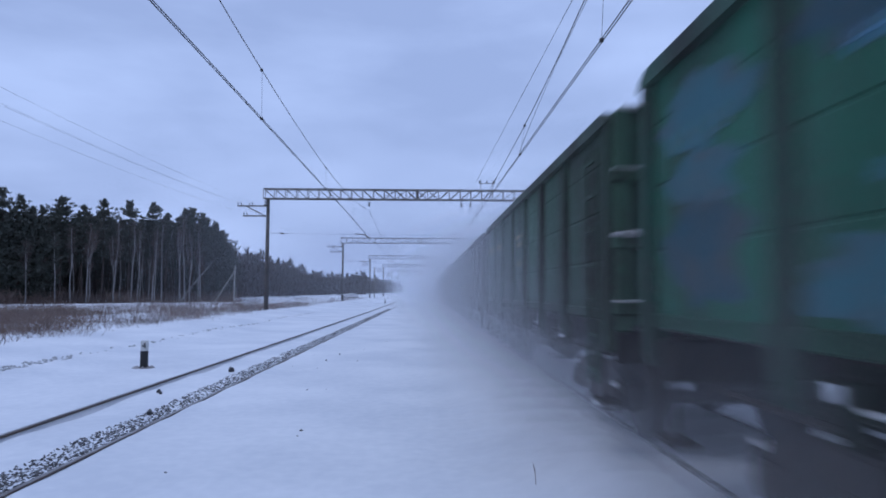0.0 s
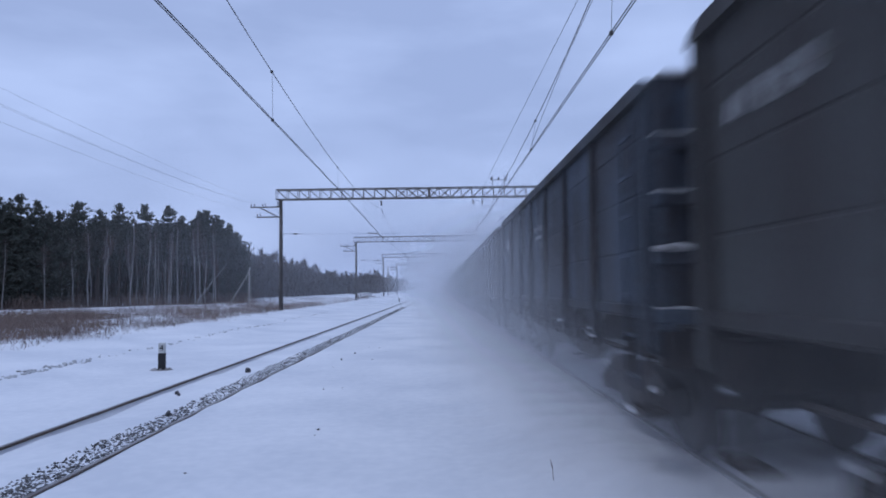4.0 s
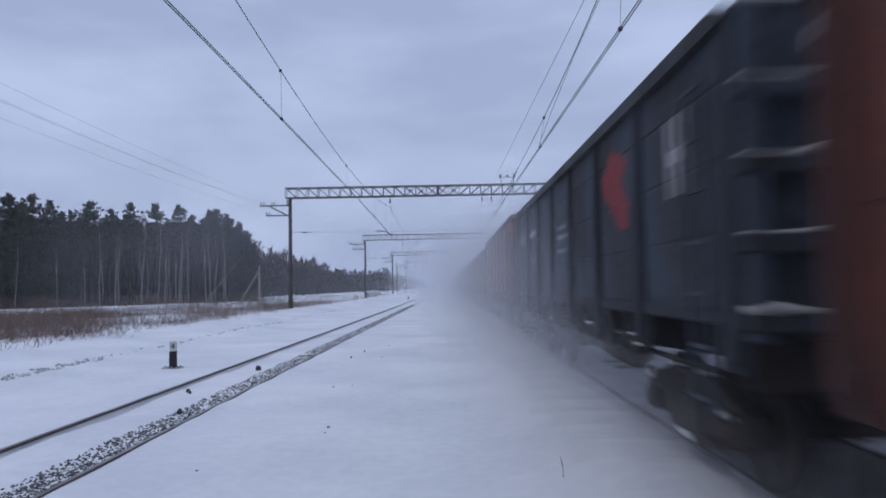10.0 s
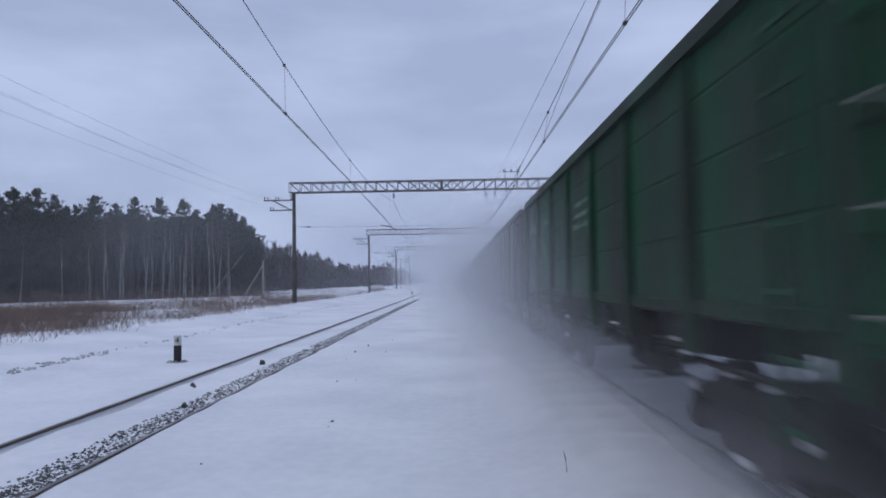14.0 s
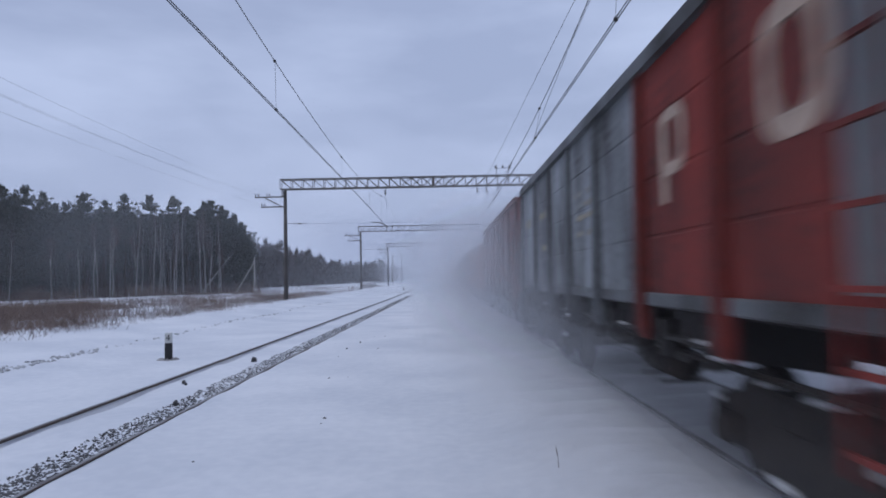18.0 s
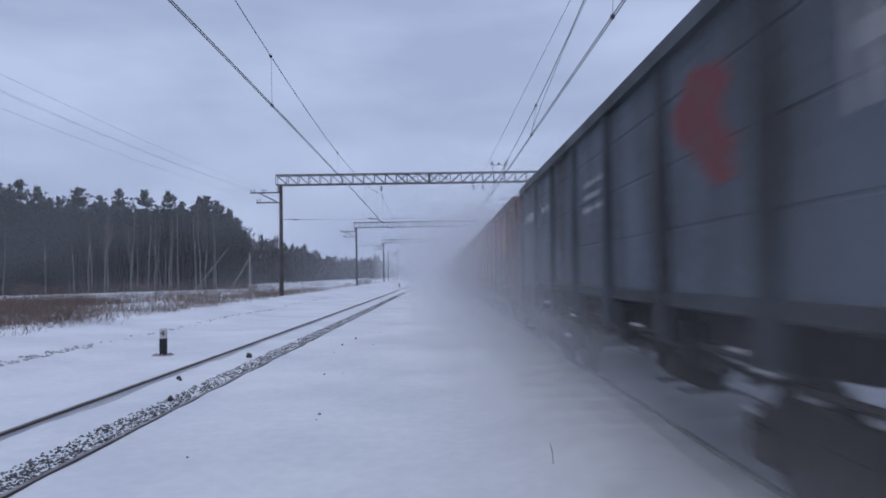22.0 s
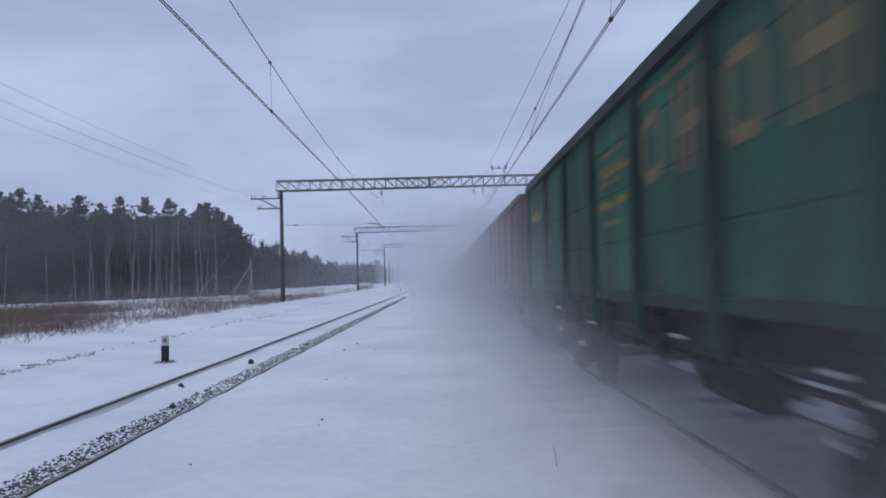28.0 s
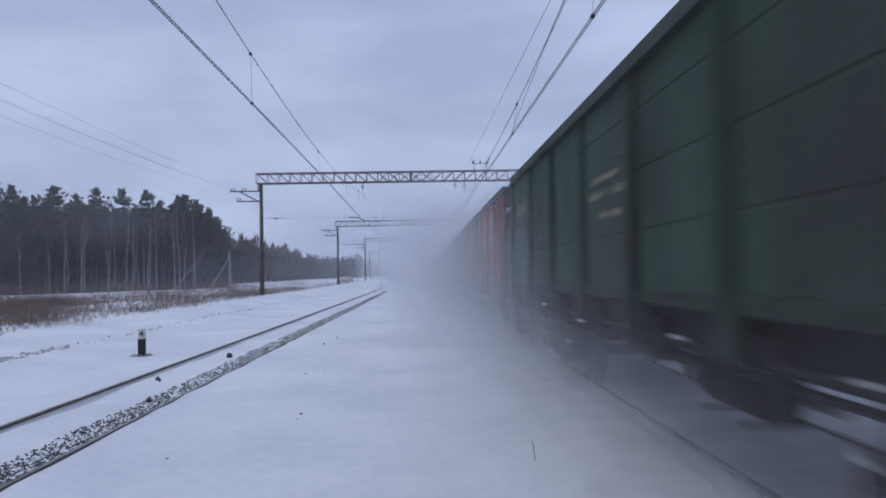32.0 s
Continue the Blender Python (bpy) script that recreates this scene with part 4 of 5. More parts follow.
for n in range(-7, 49):
    paint, label, rear, rear_bays, mark = TRAIN.get(n, (REST[n % 6], "open freight wagon far down the line, hazed by snow", None, 0, WHITISH))
    top_z = LOW.get(n, 3.68 if n in TALL else 3.54)
    key = (top_z, n in (15, 24), (1.60, 2.25, 2.92) if n % 4 == 3 or n == 42 else (1.50, 2.0, 2.5, 3.0))
    if key not in models:
        models[key] = make_wagon(*key)
        w = models[key]
    else:
        w = copy_thing(models[key], Matrix())
    w["label"] = label
    paint = faded(paint, 1.10)
    rear = faded(rear, 0.84) if rear else None
    mark = tuple(v * 0.62 for v in mark[:3]) + (1,)
    rnd = random.Random(n * 13 + 5)
    for o in w.children_recursive:
        o.color = paint
        if o.name.startswith("rib_snow"):
            o.data = keep(f"rib_snow:{rnd.randrange(7)}", lambda bm: ledge_shape(bm, rnd.randrange(7)), GRIMY_SNOW, True)
        if o.name.startswith("side_panel"):
            f = rnd.uniform(0.9, 1.12)
            bay = min(range(BAYS), key=lambda i: abs(by(i) - o.matrix_basis.translation.y))
            o.color = rear if rear and bay < rear_bays else tuple(v * f for v in paint[:3]) + (1,)
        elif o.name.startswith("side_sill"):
            # half the body paint, tinted slightly brown
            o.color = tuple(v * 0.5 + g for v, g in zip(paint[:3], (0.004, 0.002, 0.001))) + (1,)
        elif o.name.startswith("ladder") and rear:
            o.color = rear
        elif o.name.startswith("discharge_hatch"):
            # an eighth of the body paint over a dark brown
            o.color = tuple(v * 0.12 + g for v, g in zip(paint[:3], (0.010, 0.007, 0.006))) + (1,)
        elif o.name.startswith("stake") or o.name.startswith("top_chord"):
            # stakes at half their bay's paint; the chord the same, lifted a little
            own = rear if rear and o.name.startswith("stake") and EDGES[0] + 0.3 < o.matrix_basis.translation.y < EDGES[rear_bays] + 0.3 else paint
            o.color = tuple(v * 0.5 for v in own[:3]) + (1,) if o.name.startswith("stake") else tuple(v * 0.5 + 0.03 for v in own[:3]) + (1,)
    # lettering, as plain bars
    for i, z, ly, lz, chance in ((6, 2.80, 1.2, 0.20, 0.85), (5, 2.80, 0.85, 0.15, 0.6), (5, 2.2, 0.5, 0.12, 0.7), (3, 2.78, 1.15, 0.09, 0.8), (3, 2.62, 1.0, 0.08, 0.9), (3, 2.46, 1.2, 0.09, 0.8), (3, 2.24, 0.8, 0.08, 0.8)):
        if n != 24 and not (rear and i < rear_bays) and rnd.random() < chance:
            bar(w, by(i) + rnd.uniform(-0.1, 0.1), z, ly * rnd.uniform(0.8, 1.1), lz, mark)
    if n in (4, 8, 12, 17):
        bar(w, by(0) - 0.05, 1.86, 0.42, 0.26, c255(176, 96, 60) if n == 4 else c255(170, 116, 104), "number_plate")
    if n in EMBLEM:
        bay, col = EMBLEM[n]
        tone = tuple(v * (0.42 if n in (29, 14, 16) else 0.26) + 0.2 * q for v, q in zip(col[:3], paint)) + (1,)
        if n == 29:
            for k in range(3):
                bar(w, by(bay), 2.92 - 0.26 * k, 1.0 - 0.2 * (k == 1), 0.075, tone, "emblem_stripe", -0.22)
        else:
            bar(w, by(bay) + 0.1, 2.80, 1.1, 0.72, tone, "painted_patch")
            bar(w, by(bay) - 0.2, 2.42, 0.6, 0.4, tone, "painted_patch")
        letter(w, by(bay - 1) + 0.1, 2.72, 0.66, tuple(v * 0.5 for v in WHITISH[:3]) + (1,), "x")
    if n in (26, 35, 46):
        step_ = 1 if n == 46 else 0
        cream = tuple(v * 0.6 for v in c255(214, 190, 172)[:3]) + (1,)
        letter(w, by(1 + step_) + 0.05, 2.66, 0.78, cream, "p")
        letter(w, by(step_) + 0.15, 2.80, 0.80, cream, "d")
    if n in (33, 42):
        for k in range(5):
            bar(w, by(rnd.choice((1, 2, 4, 5, 6))) + rnd.uniform(-.2, .2), rnd.uniform(1.9, 2.75), rnd.uniform(0.6, 1.3), rnd.uniform(0.3, 0.62), mark, "graffiti_patch")
    smear = tuple(v * 0.36 for v in c255(176, 160, 118)[:3]) + (1,)
    blue, navy = tuple(v * 0.28 + p * 0.4 for v, p in zip(c255(84, 128, 160), paint)), tuple(v * 0.35 + p * 0.3 for v, p in zip(c255(44, 74, 110), paint))
    if n == 41:
        for k, z in enumerate((3.0, 2.84, 2.68, 2.42)):
            bar(w, by(3) + 0.08 * k, z, 0.9, 0.09, smear)
        for i in (2, 1):
            letter(w, by(i) - 0.35, 2.80, 0.72, smear, "x")
            letter(w, by(i) + 0.42, 2.78, 0.62, smear, "d")
        bar(w, by(2), 3.26, 1.5, 0.10, smear)
    if n == 34:
        for i, z, ly, lz in ((4, 3.15, 1.6, 0.16), (4, 2.95, 1.7, 0.18), (4, 2.7, 1.4, 0.13), (5, 2.72, 1.3, 0.24), (4, 2.2, 1.5, 0.2), (4, 1.8, 1.2, 0.16), (6, 1.95, 0.8, 0.34), (6, 2.6, 0.7, 0.12)):
            bar(w, by(i), z, ly, lz, smear)
    if n == 0:
        for i, z, ly, lz, c in ((6, 2.95, 1.6, 0.6, blue), (6, 2.45, 1.3, 0.45, blue), (6, 1.95, 1.5, 0.8, navy), (5, 3.05, 1.8, 0.55, navy), (5, 1.75, 1.8, 0.5, blue), (4, 2.3, 1.2, 0.7, blue)):
            bar(w, by(i), z, ly, lz, c[:3] + (1,), "painted_patch")
    if n == 26:
        bar(w, -HALF + 0.48, 2.52, 0.75, 1.9, tuple(v * 0.75 for v in paint[:3]) + (1,), "grey_repaint")
    if n == 1:
        slate, brick = c255(70, 74, 88), c255(118, 60, 60)
        for i, z, ly, lz in ((4, 1.9, 1.0, 0.8), (3, 1.8, 0.8, 0.6), (5, 1.75, 0.7, 0.5), (4, 2.8, 0.8, 0.6), (6, 2.1, 0.6, 0.7)):
            bar(w, by(i) - 0.3, z, ly, lz, tuple(v * 0.7 for v in slate[:3]) + (1,), "painted_patch")
        for i, z, lz in ((2, 2.86, 0.10), (2, 1.95, 0.07), (1, 2.9, 0.16), (1, 2.1, 0.12), (0, 2.8, 0.2), (3, 2.46, 0.10), (4, 2.46, 0.08), (5, 2.46, 0.08)):
            bar(w, by(i), z, 1.55, lz, tuple(v * 0.55 + 0.2 * q for v, q in zip((brick if i < 3 else slate)[:3], rear)) + (1,), "paint_streak")
    if n == 25:
        chalk = tuple(v * 0.5 for v in c255(164, 138, 136)[:3]) + (1,)
        for i, z, ly, lz in ((5, 2.72, 1.2, 0.42), (4, 2.95, 1.5, 0.3), (6, 2.66, 0.7, 0.3), (5, 2.28, 0.7, 0.24)):
            bar(w, by(i), z, ly, lz, chalk, "painted_patch")
        bar(w, by(4) + 0.2, 2.84, 1.3, 0.10, chalk)
    if n == 46:
        dust = c255(112, 104, 94)
        for i, z, ly, lz in ((5, 2.98, 1.6, 0.20), (5, 2.12, 1.6, 0.26), (6, 2.9, 1.2, 0.16), (4, 2.98, 1.6, 0.2), (4, 2.16, 1.5, 0.3), (4, 1.72, 1.4, 0.12)):
            bar(w, by(i), z, ly, lz, tuple(v * 0.8 for v in dust[:3]) + (1,), "chalky_streak")
        bar(w, by(6) + 0.2, 2.1, 0.7, 0.6, c255(34, 34, 38), "painted_patch")
    if n == 29:
        for i, z, ly in ((1, 2.72, 1.5), (1, 2.02, 1.4), (0, 2.78, 1.7), (0, 2.05, 1.8), (3, 2.3, 1.0)):
            bar(w, by(i), z, ly, 0.09, c255(58, 60, 64), "soot_streak", -0.02)
    if n == 31:
        bar(w, by(1), 2.5, 1.3, 0.8, c255(140, 110, 50), "painted_patch")
    if n == 15:
        for i, z in ((5, 2.75), (3, 2.75)):
            bar(w, by(i), z, 0.9, 0.5, mark, "painted_patch")
    WAGONS.append((n, w))


# ---- powder snow whirled up along the train ----
def sheet_mesh(name, kind, mat, a0, a1, z0, z1):
    """A thin veil, gently bowed, upright along y or across x."""
    vs, fs = [], []
    nu, nv = 12, 4
    for j in range(nv + 1):
        for i in range(nu + 1):
            u, v = a0 + (a1 - a0) * i / nu, z0 + (z1 - z0) * j / nv
            w = 0.05 * math.sin(i * 1.3) - 0.05 * j
            vs.append((w, u, v) if kind == "along" else (u, w * 4, v))
    for j in range(nv):
        for i in range(nu):
            fs.append((j * (nu + 1) + i, j * (nu + 1) + i + 1, (j + 1) * (nu + 1) + i + 1, (j + 1) * (nu + 1) + i))
    m = bpy.data.meshes.new(name)
    m.from_pydata(vs, [], fs)
    m.materials.append(mat)
    m.shade_smooth()
    return m


# metres from the middle line, density, heights at which it rises, is full and ends
veils = [(1.68, 0.05, 0.6, 2.0, 4.2), (1.60, 0.045, 0.4, 0.8, 2.4), (1.2, 0.055, 0.35, 0.6, 1.7), (2.24, 0.14, 0.08, 0.2, 0.85)]
veil_meshes = [sheet_mesh("veil", "along", dust_material("powder_snow", d, r, lo, hi, (0.5, 0.13, 0.5), ("Y", 10.0, 6.0), own=True), -10.0, 10.0, -0.05, hi) for x, d, r, lo, hi in veils]
cloud_mesh = sheet_mesh("cloud", "across", dust_material("powder_cloud", 0.24, 0.3, 1.2, 4.3, (0.33, 0.1, 0.33), ("X", 3.2, 2.0), (0.15, 0.65), own=True), -3.2, 3.2, -0.05, 4.3)
# how thick the powder stands round each wagon: (low veils, tall veil)
THICK = {8: (1.3, 0.35), 9: (1.2, 0.25), 11: (1.7, 0.9), 17: (1.3, 1.0), 18: (1.1, 0.6), 19: (1.8, 1.1), 20: (1.2, 0.2), 22: (1.3, 0.3), 23: (1.4, 0.4), 27: (1.1, 0.15), 28: (1.1, 0.1), 31: (1.0, 0.1),
         32: (1.5, 0.6), 34: (0.9, 0.0), 35: (1.3, 0.9), 37: (1.9, 0.6), 38: (1.5, 0.5), 39: (1.5, 0.5), 40: (1.5, 0.5), 42: (1.5, 0.5), 43: (1.7, 0.8), 44: (1.6, 0.8), 45: (1.6, 1.0), 46: (1.5, 0.9), 47: (1.4, 0.6), 2: (0.9, 0.1), 3: (0.9, 0.1),
         1: (0.7, 0.0), 4: (0.7, 0.0), 10: (0.6, 0.0), 12: (0.7, 0.1), 13: (0.6, 0.0), 14: (0.9, 0.2), 15: (0.7, 0.0), 24: (0.8, 0.0), 25: (0.6, 0.0), 26: (0.6, 0.0), 33: (0.7, 0.0), 41: (1.3, 0.5)}
for n, w in WAGONS:
    top = tagged(new("snow_dust"), "swirling powder snow dragged along by the wagons", "snow dust", "snow dust along the train", kind="stuff")
    low_k, tall_k = THICK.get(n, (1.0, 0.4))
    for i, ((x, *_), m) in enumerate(zip(veils, veil_meshes)):
        k = (tall_k, low_k ** 1.7, low_k ** 1.7, low_k ** 1.3)[i]
        k = k + 0.15 if i == 0 else k
        if k > 0:
            part("veil", m, None, top, at=pose(x - RIGHT, 0, 0)).color = (k, k, k, 1)
    for y, k in ((-5.0, 1.0), (-0.4, 0.9), (4.4, 1.0)):
        if tall_k > 0.15:
            part("cloud", cloud_mesh, None, top, at=pose(0.35, y, 0)).color = (k * tall_k, k * tall_k, k * tall_k, 1)
    DUST.append((n, top))
HAZE = []
# metres down the line, left reach, heights where it starts to thin and ends, density
SHEETS = ((5.4, 1.0, 0.2, 0.8, 0.05), (6.4, 0.8, 0.3, 1.3, 0.07), (7.2, 0.6, 0.4, 2.0, 0.10), (8.0, 0.4, 0.6, 2.6, 0.10), (8.9, 0.3, 0.8, 3.2, 0.11), (9.9, 0.1, 1.0, 3.7, 0.12),
          (11.0, 0.0, 1.2, 4.1, 0.13), (12.2, -0.2, 1.4, 4.4, 0.14), (13.5, -0.4, 1.6, 4.7, 0.15), (15, -0.6, 1.9, 4.9, 0.17), (16.8, -0.8, 2.2, 5.2, 0.19), (19, -1.0, 2.5, 5.4, 0.21),
          (21.5, -1.0, 2.7, 5.6, 0.21), (24.5, -1.2, 2.9, 5.9, 0.21), (28, -1.5, 3.0, 6.2, 0.22), (33, -2.0, 3.1, 6.6, 0.22), (39, -2.7, 3.3, 7.0, 0.22), (47, -3.4, 3.4, 7.5, 0.22),
          (57, -4.4, 3.4, 8.0, 0.22), (67, -5.0, 3.7, 8.8, 0.22), (80, -5.8, 4.0, 9.8, 0.22), (95, -7.2, 4.4, 11.0, 0.22), (112, -9, 4.9, 12.4, 0.22), (132, -11.5, 5.3, 13.7, 0.22),
          (155, -15, 5.8, 15.0, 0.23), (182, -18.5, 6.3, 16.5, 0.23), (215, -23, 6.8, 18.0, 0.23), (250, -29, 7.4, 20.0, 0.23), (295, -35, 8.0, 22.0, 0.23))
for y, left, lo, hi, dens in SHEETS:
    half = (7.5 - left) / 2
    mat = dust_material("hanging_powder", dens, 0.12 + y * 0.008, lo, hi, (1.2 / half, 0.1, 1.2 / half), ("X", half, min(half * 0.9, (2.2 - left) * 0.8)), (0.08, 0.62))
    ob = new("snow_haze", sheet_mesh("snow_haze", "across", mat, -half, half, -0.05, hi))
    tagged(ob, "thin haze of powder snow hanging over the track", "snow dust", "haze over the track", kind="stuff")
    mid = 7.5 - half
    shift = half * (0.4 if y > 90 else 0.06)
    HAZE.append((ob, (mid + shift, y, 0.05 - 0.5 * max(0.0, lo - 3.0) - (3.6 if y > 90 else 1.2 if y > 70 else 0)), (mid, y + 0.3, 0.05), (mid - half * 0.16, y + 0.5, 0.05)))
for y, half, dens, x0, x1 in ((60, 42, 0.15, 8, -34), (112, 60, 0.08, 10, -42), (160, 60, 0.10, 40, -10), (225, 60, 0.13, 40, 0), (235, 60, 0.13, 42, 2)):
    mat = dust_material("hanging_powder", dens, 0.4, 5.0, 19.0, (0.05, 0.1, 0.08), ("X", half, half * 0.7), (0.08, 0.62))
    ob = new("snow_haze", sheet_mesh("snow_haze", "across", mat, -half, half, -0.05, 19.0))
    tagged(ob, "faint drifting snow haze before the woods", "snow dust", "haze over the field", kind="stuff")
    HAZE.append((ob, (x0, y, 0.3), (x0 + (x1 - x0) * 0.4, y + 1, 0.3), (x1, y + 2, 0.3)))


def motions():
    """The train runs at an even speed; the powder follows it, the haze drifts slowly aside; wheels turn while they pass the eye."""
    def place(n, t):
        return PITCH * (RATE * t + PHASE - n) - 6.39 + float(np.interp(t, *zip(*LAG)))
    for n, w in WAGONS:
        walk(w, [(t, pose(RIGHT, place(n, t), RAISE)) for t, _ in LAG])
        t0 = ((n - PHASE) * PITCH + HALF) / (RATE * PITCH)
        a, b = max(0, frame(t0 - 0.35)), min(frame(32), frame(t0 + 0.75))
        if b - a < 2:
            continue
        turn = -math.degrees(RATE * PITCH / 0.475) / FPS
        for o in w.children_recursive:
            if o.name.startswith("wheelset"):
                d = o.matrix_basis.translation.y
                rows = [((k - 1) / FPS, pose(0, d, 0.475, (turn * (k - a)) % 360)) for k in range(max(a, 1), b + 1)]
                if rows[0][0] > 0:
                    rows.insert(0, (0, rows[0][1]))
                if rows[-1][0] < 32:
                    rows.append((32, rows[-1][1]))
                walk(o, rows)
    for n, d in DUST:
        walk(d, [(t, pose(RIGHT, place(n, t), 0.22)) for t, _ in LAG])
    for ob, a, b, c in HAZE:
        walk(ob, [(0, pose(*a)), (10, pose(*b)), (32, pose(*c))])


# ---- woods and weeds ----
def pine_mesh(seed, low=False):
    """A pine: a slightly crooked trunk, boughs in whorls that turn up at their ends, each one carrying brushes of needle tufts."""
    rnd = random.Random(seed)
    h = rnd.uniform(12.0, 13.6)
    bmt = bmesh.new()
    pts = [Vector((0.4 * noise.noise((seed, k * 0.4, 0)) * k / 8, 0.4 * noise.noise((seed, k * 0.4, 5)) * k / 8, h * k / 8)) for k in range(9)]
    for k in range(8):
        rod(bmt, pts[k], pts[k + 1], 0.15 * (1 - k / 8.5) + 0.02, 0.15 * (1 - (k + 1) / 8.5) + 0.02, 6, False)
    vs, fs = [], []
    base, wide = (0.08, rnd.uniform(2.4, 3.0)) if low else (rnd.uniform(0.40, 0.52), rnd.uniform(2.0, 2.6))
    skew = rnd.random() * math.tau
    whorls = 22 if low else 15

    def tuft(c, way, s_):
        d1 = (way + Vector((rnd.gauss(0, 0.5), rnd.gauss(0, 0.5), rnd.gauss(0.25, 0.4)))).normalized() * s_
        d2 = Vector((rnd.gauss(0, 1), rnd.gauss(0, 1), rnd.gauss(0, 0.4))).normalized() * s_ * 0.26
        b = len(vs)
        vs.extend((c - d2, c + d1, c + d2, c - d1 * 0.4))
        fs.extend(((b, b + 1, b + 2), (b, b + 2, b + 3)))
    for i in range(whorls):
        g = min(1, max(0, (i + rnd.uniform(-0.5, 0.5)) / (whorls - 1)))
        f = base + (0.97 - base) * g
        p0 = pts[min(7, int(f * 8))].lerp(pts[min(8, int(f * 8) + 1)], f * 8 - int(f * 8))
        turn = rnd.random() * math.tau
        count = rnd.randint(4, 6)
        for j in range(count):
            a = turn + (j + rnd.uniform(-0.3, 0.3)) * math.tau / count
            reach = min(wide, 0.22 + 0.62 * (0.97 - f) * h) * (0.55 + 0.45 * min(1, g * 3.0)) * rnd.uniform(0.5, 1.15) * (1 + 0.25 * math.cos(a - skew))
            out = Vector((math.cos(a), math.sin(a), 0))
            mid = p0 + out * reach * 0.6 + Vector((0, 0, reach * rnd.uniform(-0.05, 0.15)))
            tip = p0 + out * reach + Vector((0, 0, reach * (rnd.uniform(0.12, 0.38) + 0.6 * g * g * rnd.random()) + 0.06 + 0.3 * g * g))
            rod(bmt, p0, mid, 0.032, 0.02, 3, False)
            rod(bmt, mid, tip, 0.02, 0.008, 3, False)
            way = (tip - mid).normalized()
            steps = 3 + int(reach * 2.4)
            for k in range(steps):
                q = 0.22 + 0.8 * (k + rnd.random()) / steps
                m_ = p0.lerp(mid, q / 0.6) if q < 0.6 else mid.lerp(tip, (q - 0.6) / 0.4)
                side = Vector((-out.y, out.x, 0)) * rnd.gauss(0, 0.13 + 0.16 * reach * q)
                c = m_ + side + Vector((0, 0, rnd.gauss(0.08, 0.08)))
                w_ = rnd.uniform(0.12, 0.26) * (1.0 - 0.45 * g)
                for _ in range(15):
                    tuft(c + Vector((rnd.gauss(0, w_), rnd.gauss(0, w_), rnd.gauss(0.03, w_ * 0.32))), way * 0.8 + side * 0.5, rnd.uniform(0.12, 0.36))
    for k in range(26):
        tuft(pts[8] + Vector((rnd.gauss(0, 0.05), rnd.gauss(0, 0.05), rnd.uniform(-0.9, 0.1))), Vector((0, 0, 1)), rnd.uniform(0.2, 0.38))
    m = bpy.data.meshes.new("crown")
    m.from_pydata(vs, [], fs)
    m.materials.append(NEEDLES)
    return mesh_of("trunk", bmt, BARK), m, h


def birch_mesh(seed):
    """A birch: a wavering pale trunk that forks, steep boughs and fans of drooping twigs."""
    rnd = random.Random(seed)
    h = rnd.uniform(9.5, 12.0)
    lean = Vector((rnd.uniform(-0.10, 0.10), rnd.uniform(-0.05, 0.05), 1))
    bmt, bmc = bmesh.new(), bmesh.new()
    pts = [lean * (h * k / 8) + Vector((0.3 * noise.noise((seed, k * 0.3, 1)), 0.15 * noise.noise((seed, k * 0.5, 9)), 0)) for k in range(9)]
    for k in range(8):
        rod(bmt, pts[k], pts[k + 1], 0.085 * (1 - k / 9) + 0.012, 0.085 * (1 - (k + 1) / 9) + 0.012, 6, False)
    stems = [pts]
    for _ in range(rnd.randint(0, 1) + (seed % 3 == 0)):
        k, a = rnd.randint(2, 5), rnd.random() * math.tau
        fork = [pts[k]]
        for j in range(4):
            fork.append(fork[-1] + Vector(((0.30 - 0.06 * j) * math.cos(a), (0.30 - 0.06 * j) * math.sin(a), h * 0.10)) * rnd.uniform(0.8, 1.1))
            rod(bmt, fork[-2], fork[-1], 0.055 - 0.011 * j, 0.044 - 0.011 * j, 5, False)
        stems.append(fork)
    for way in stems:
        for i in range(24 if way is pts else 14):
            k = rnd.randint(3, 7) if way is pts else rnd.randint(1, 3)
            p = way[k].lerp(way[k + 1], rnd.random())
            a, ln_ = rnd.random() * math.tau, rnd.uniform(0.7, 2.0) * (1.2 - k / 10)
            q = p + Vector((ln_ * 0.5 * math.cos(a), ln_ * 0.5 * math.sin(a), ln_))
            rod(bmc, p, q, 0.022, 0.007, 3, False)
            for _ in range(8):
                s = p.lerp(q, rnd.uniform(0.3, 1))
                rod(bmc, s, s + Vector((rnd.gauss(0, .32), rnd.gauss(0, .32), rnd.uniform(-0.2, 0.6))), 0.010, 0.005, 3, False)
    return mesh_of("trunk", bmt, BIRCH), mesh_of("crown", bmc, TWIGS)


def plant(kind, meshes, names, x, y, s, a, label, category, group):
    top = tagged(new(kind), label, category, group)
    for nm, m in zip(names, meshes):
        part(nm, m, None, top)
    top.matrix_basis = Matrix.Translation((x, y, ground_z(x, y) - 0.1)) @ Euler((0, 0, a)).to_matrix().to_4x4() @ Matrix.Scale(s, 4)


pines = [pine_mesh(40 + k) for k in range(9)]
broad = [pine_mesh(60 + k, True) for k in range(4)]
birches = [birch_mesh(70 + k) for k in range(6)]
rnd = random.Random(21)
LABEL = "tall dark pine with a bare lower trunk at the wood's edge"
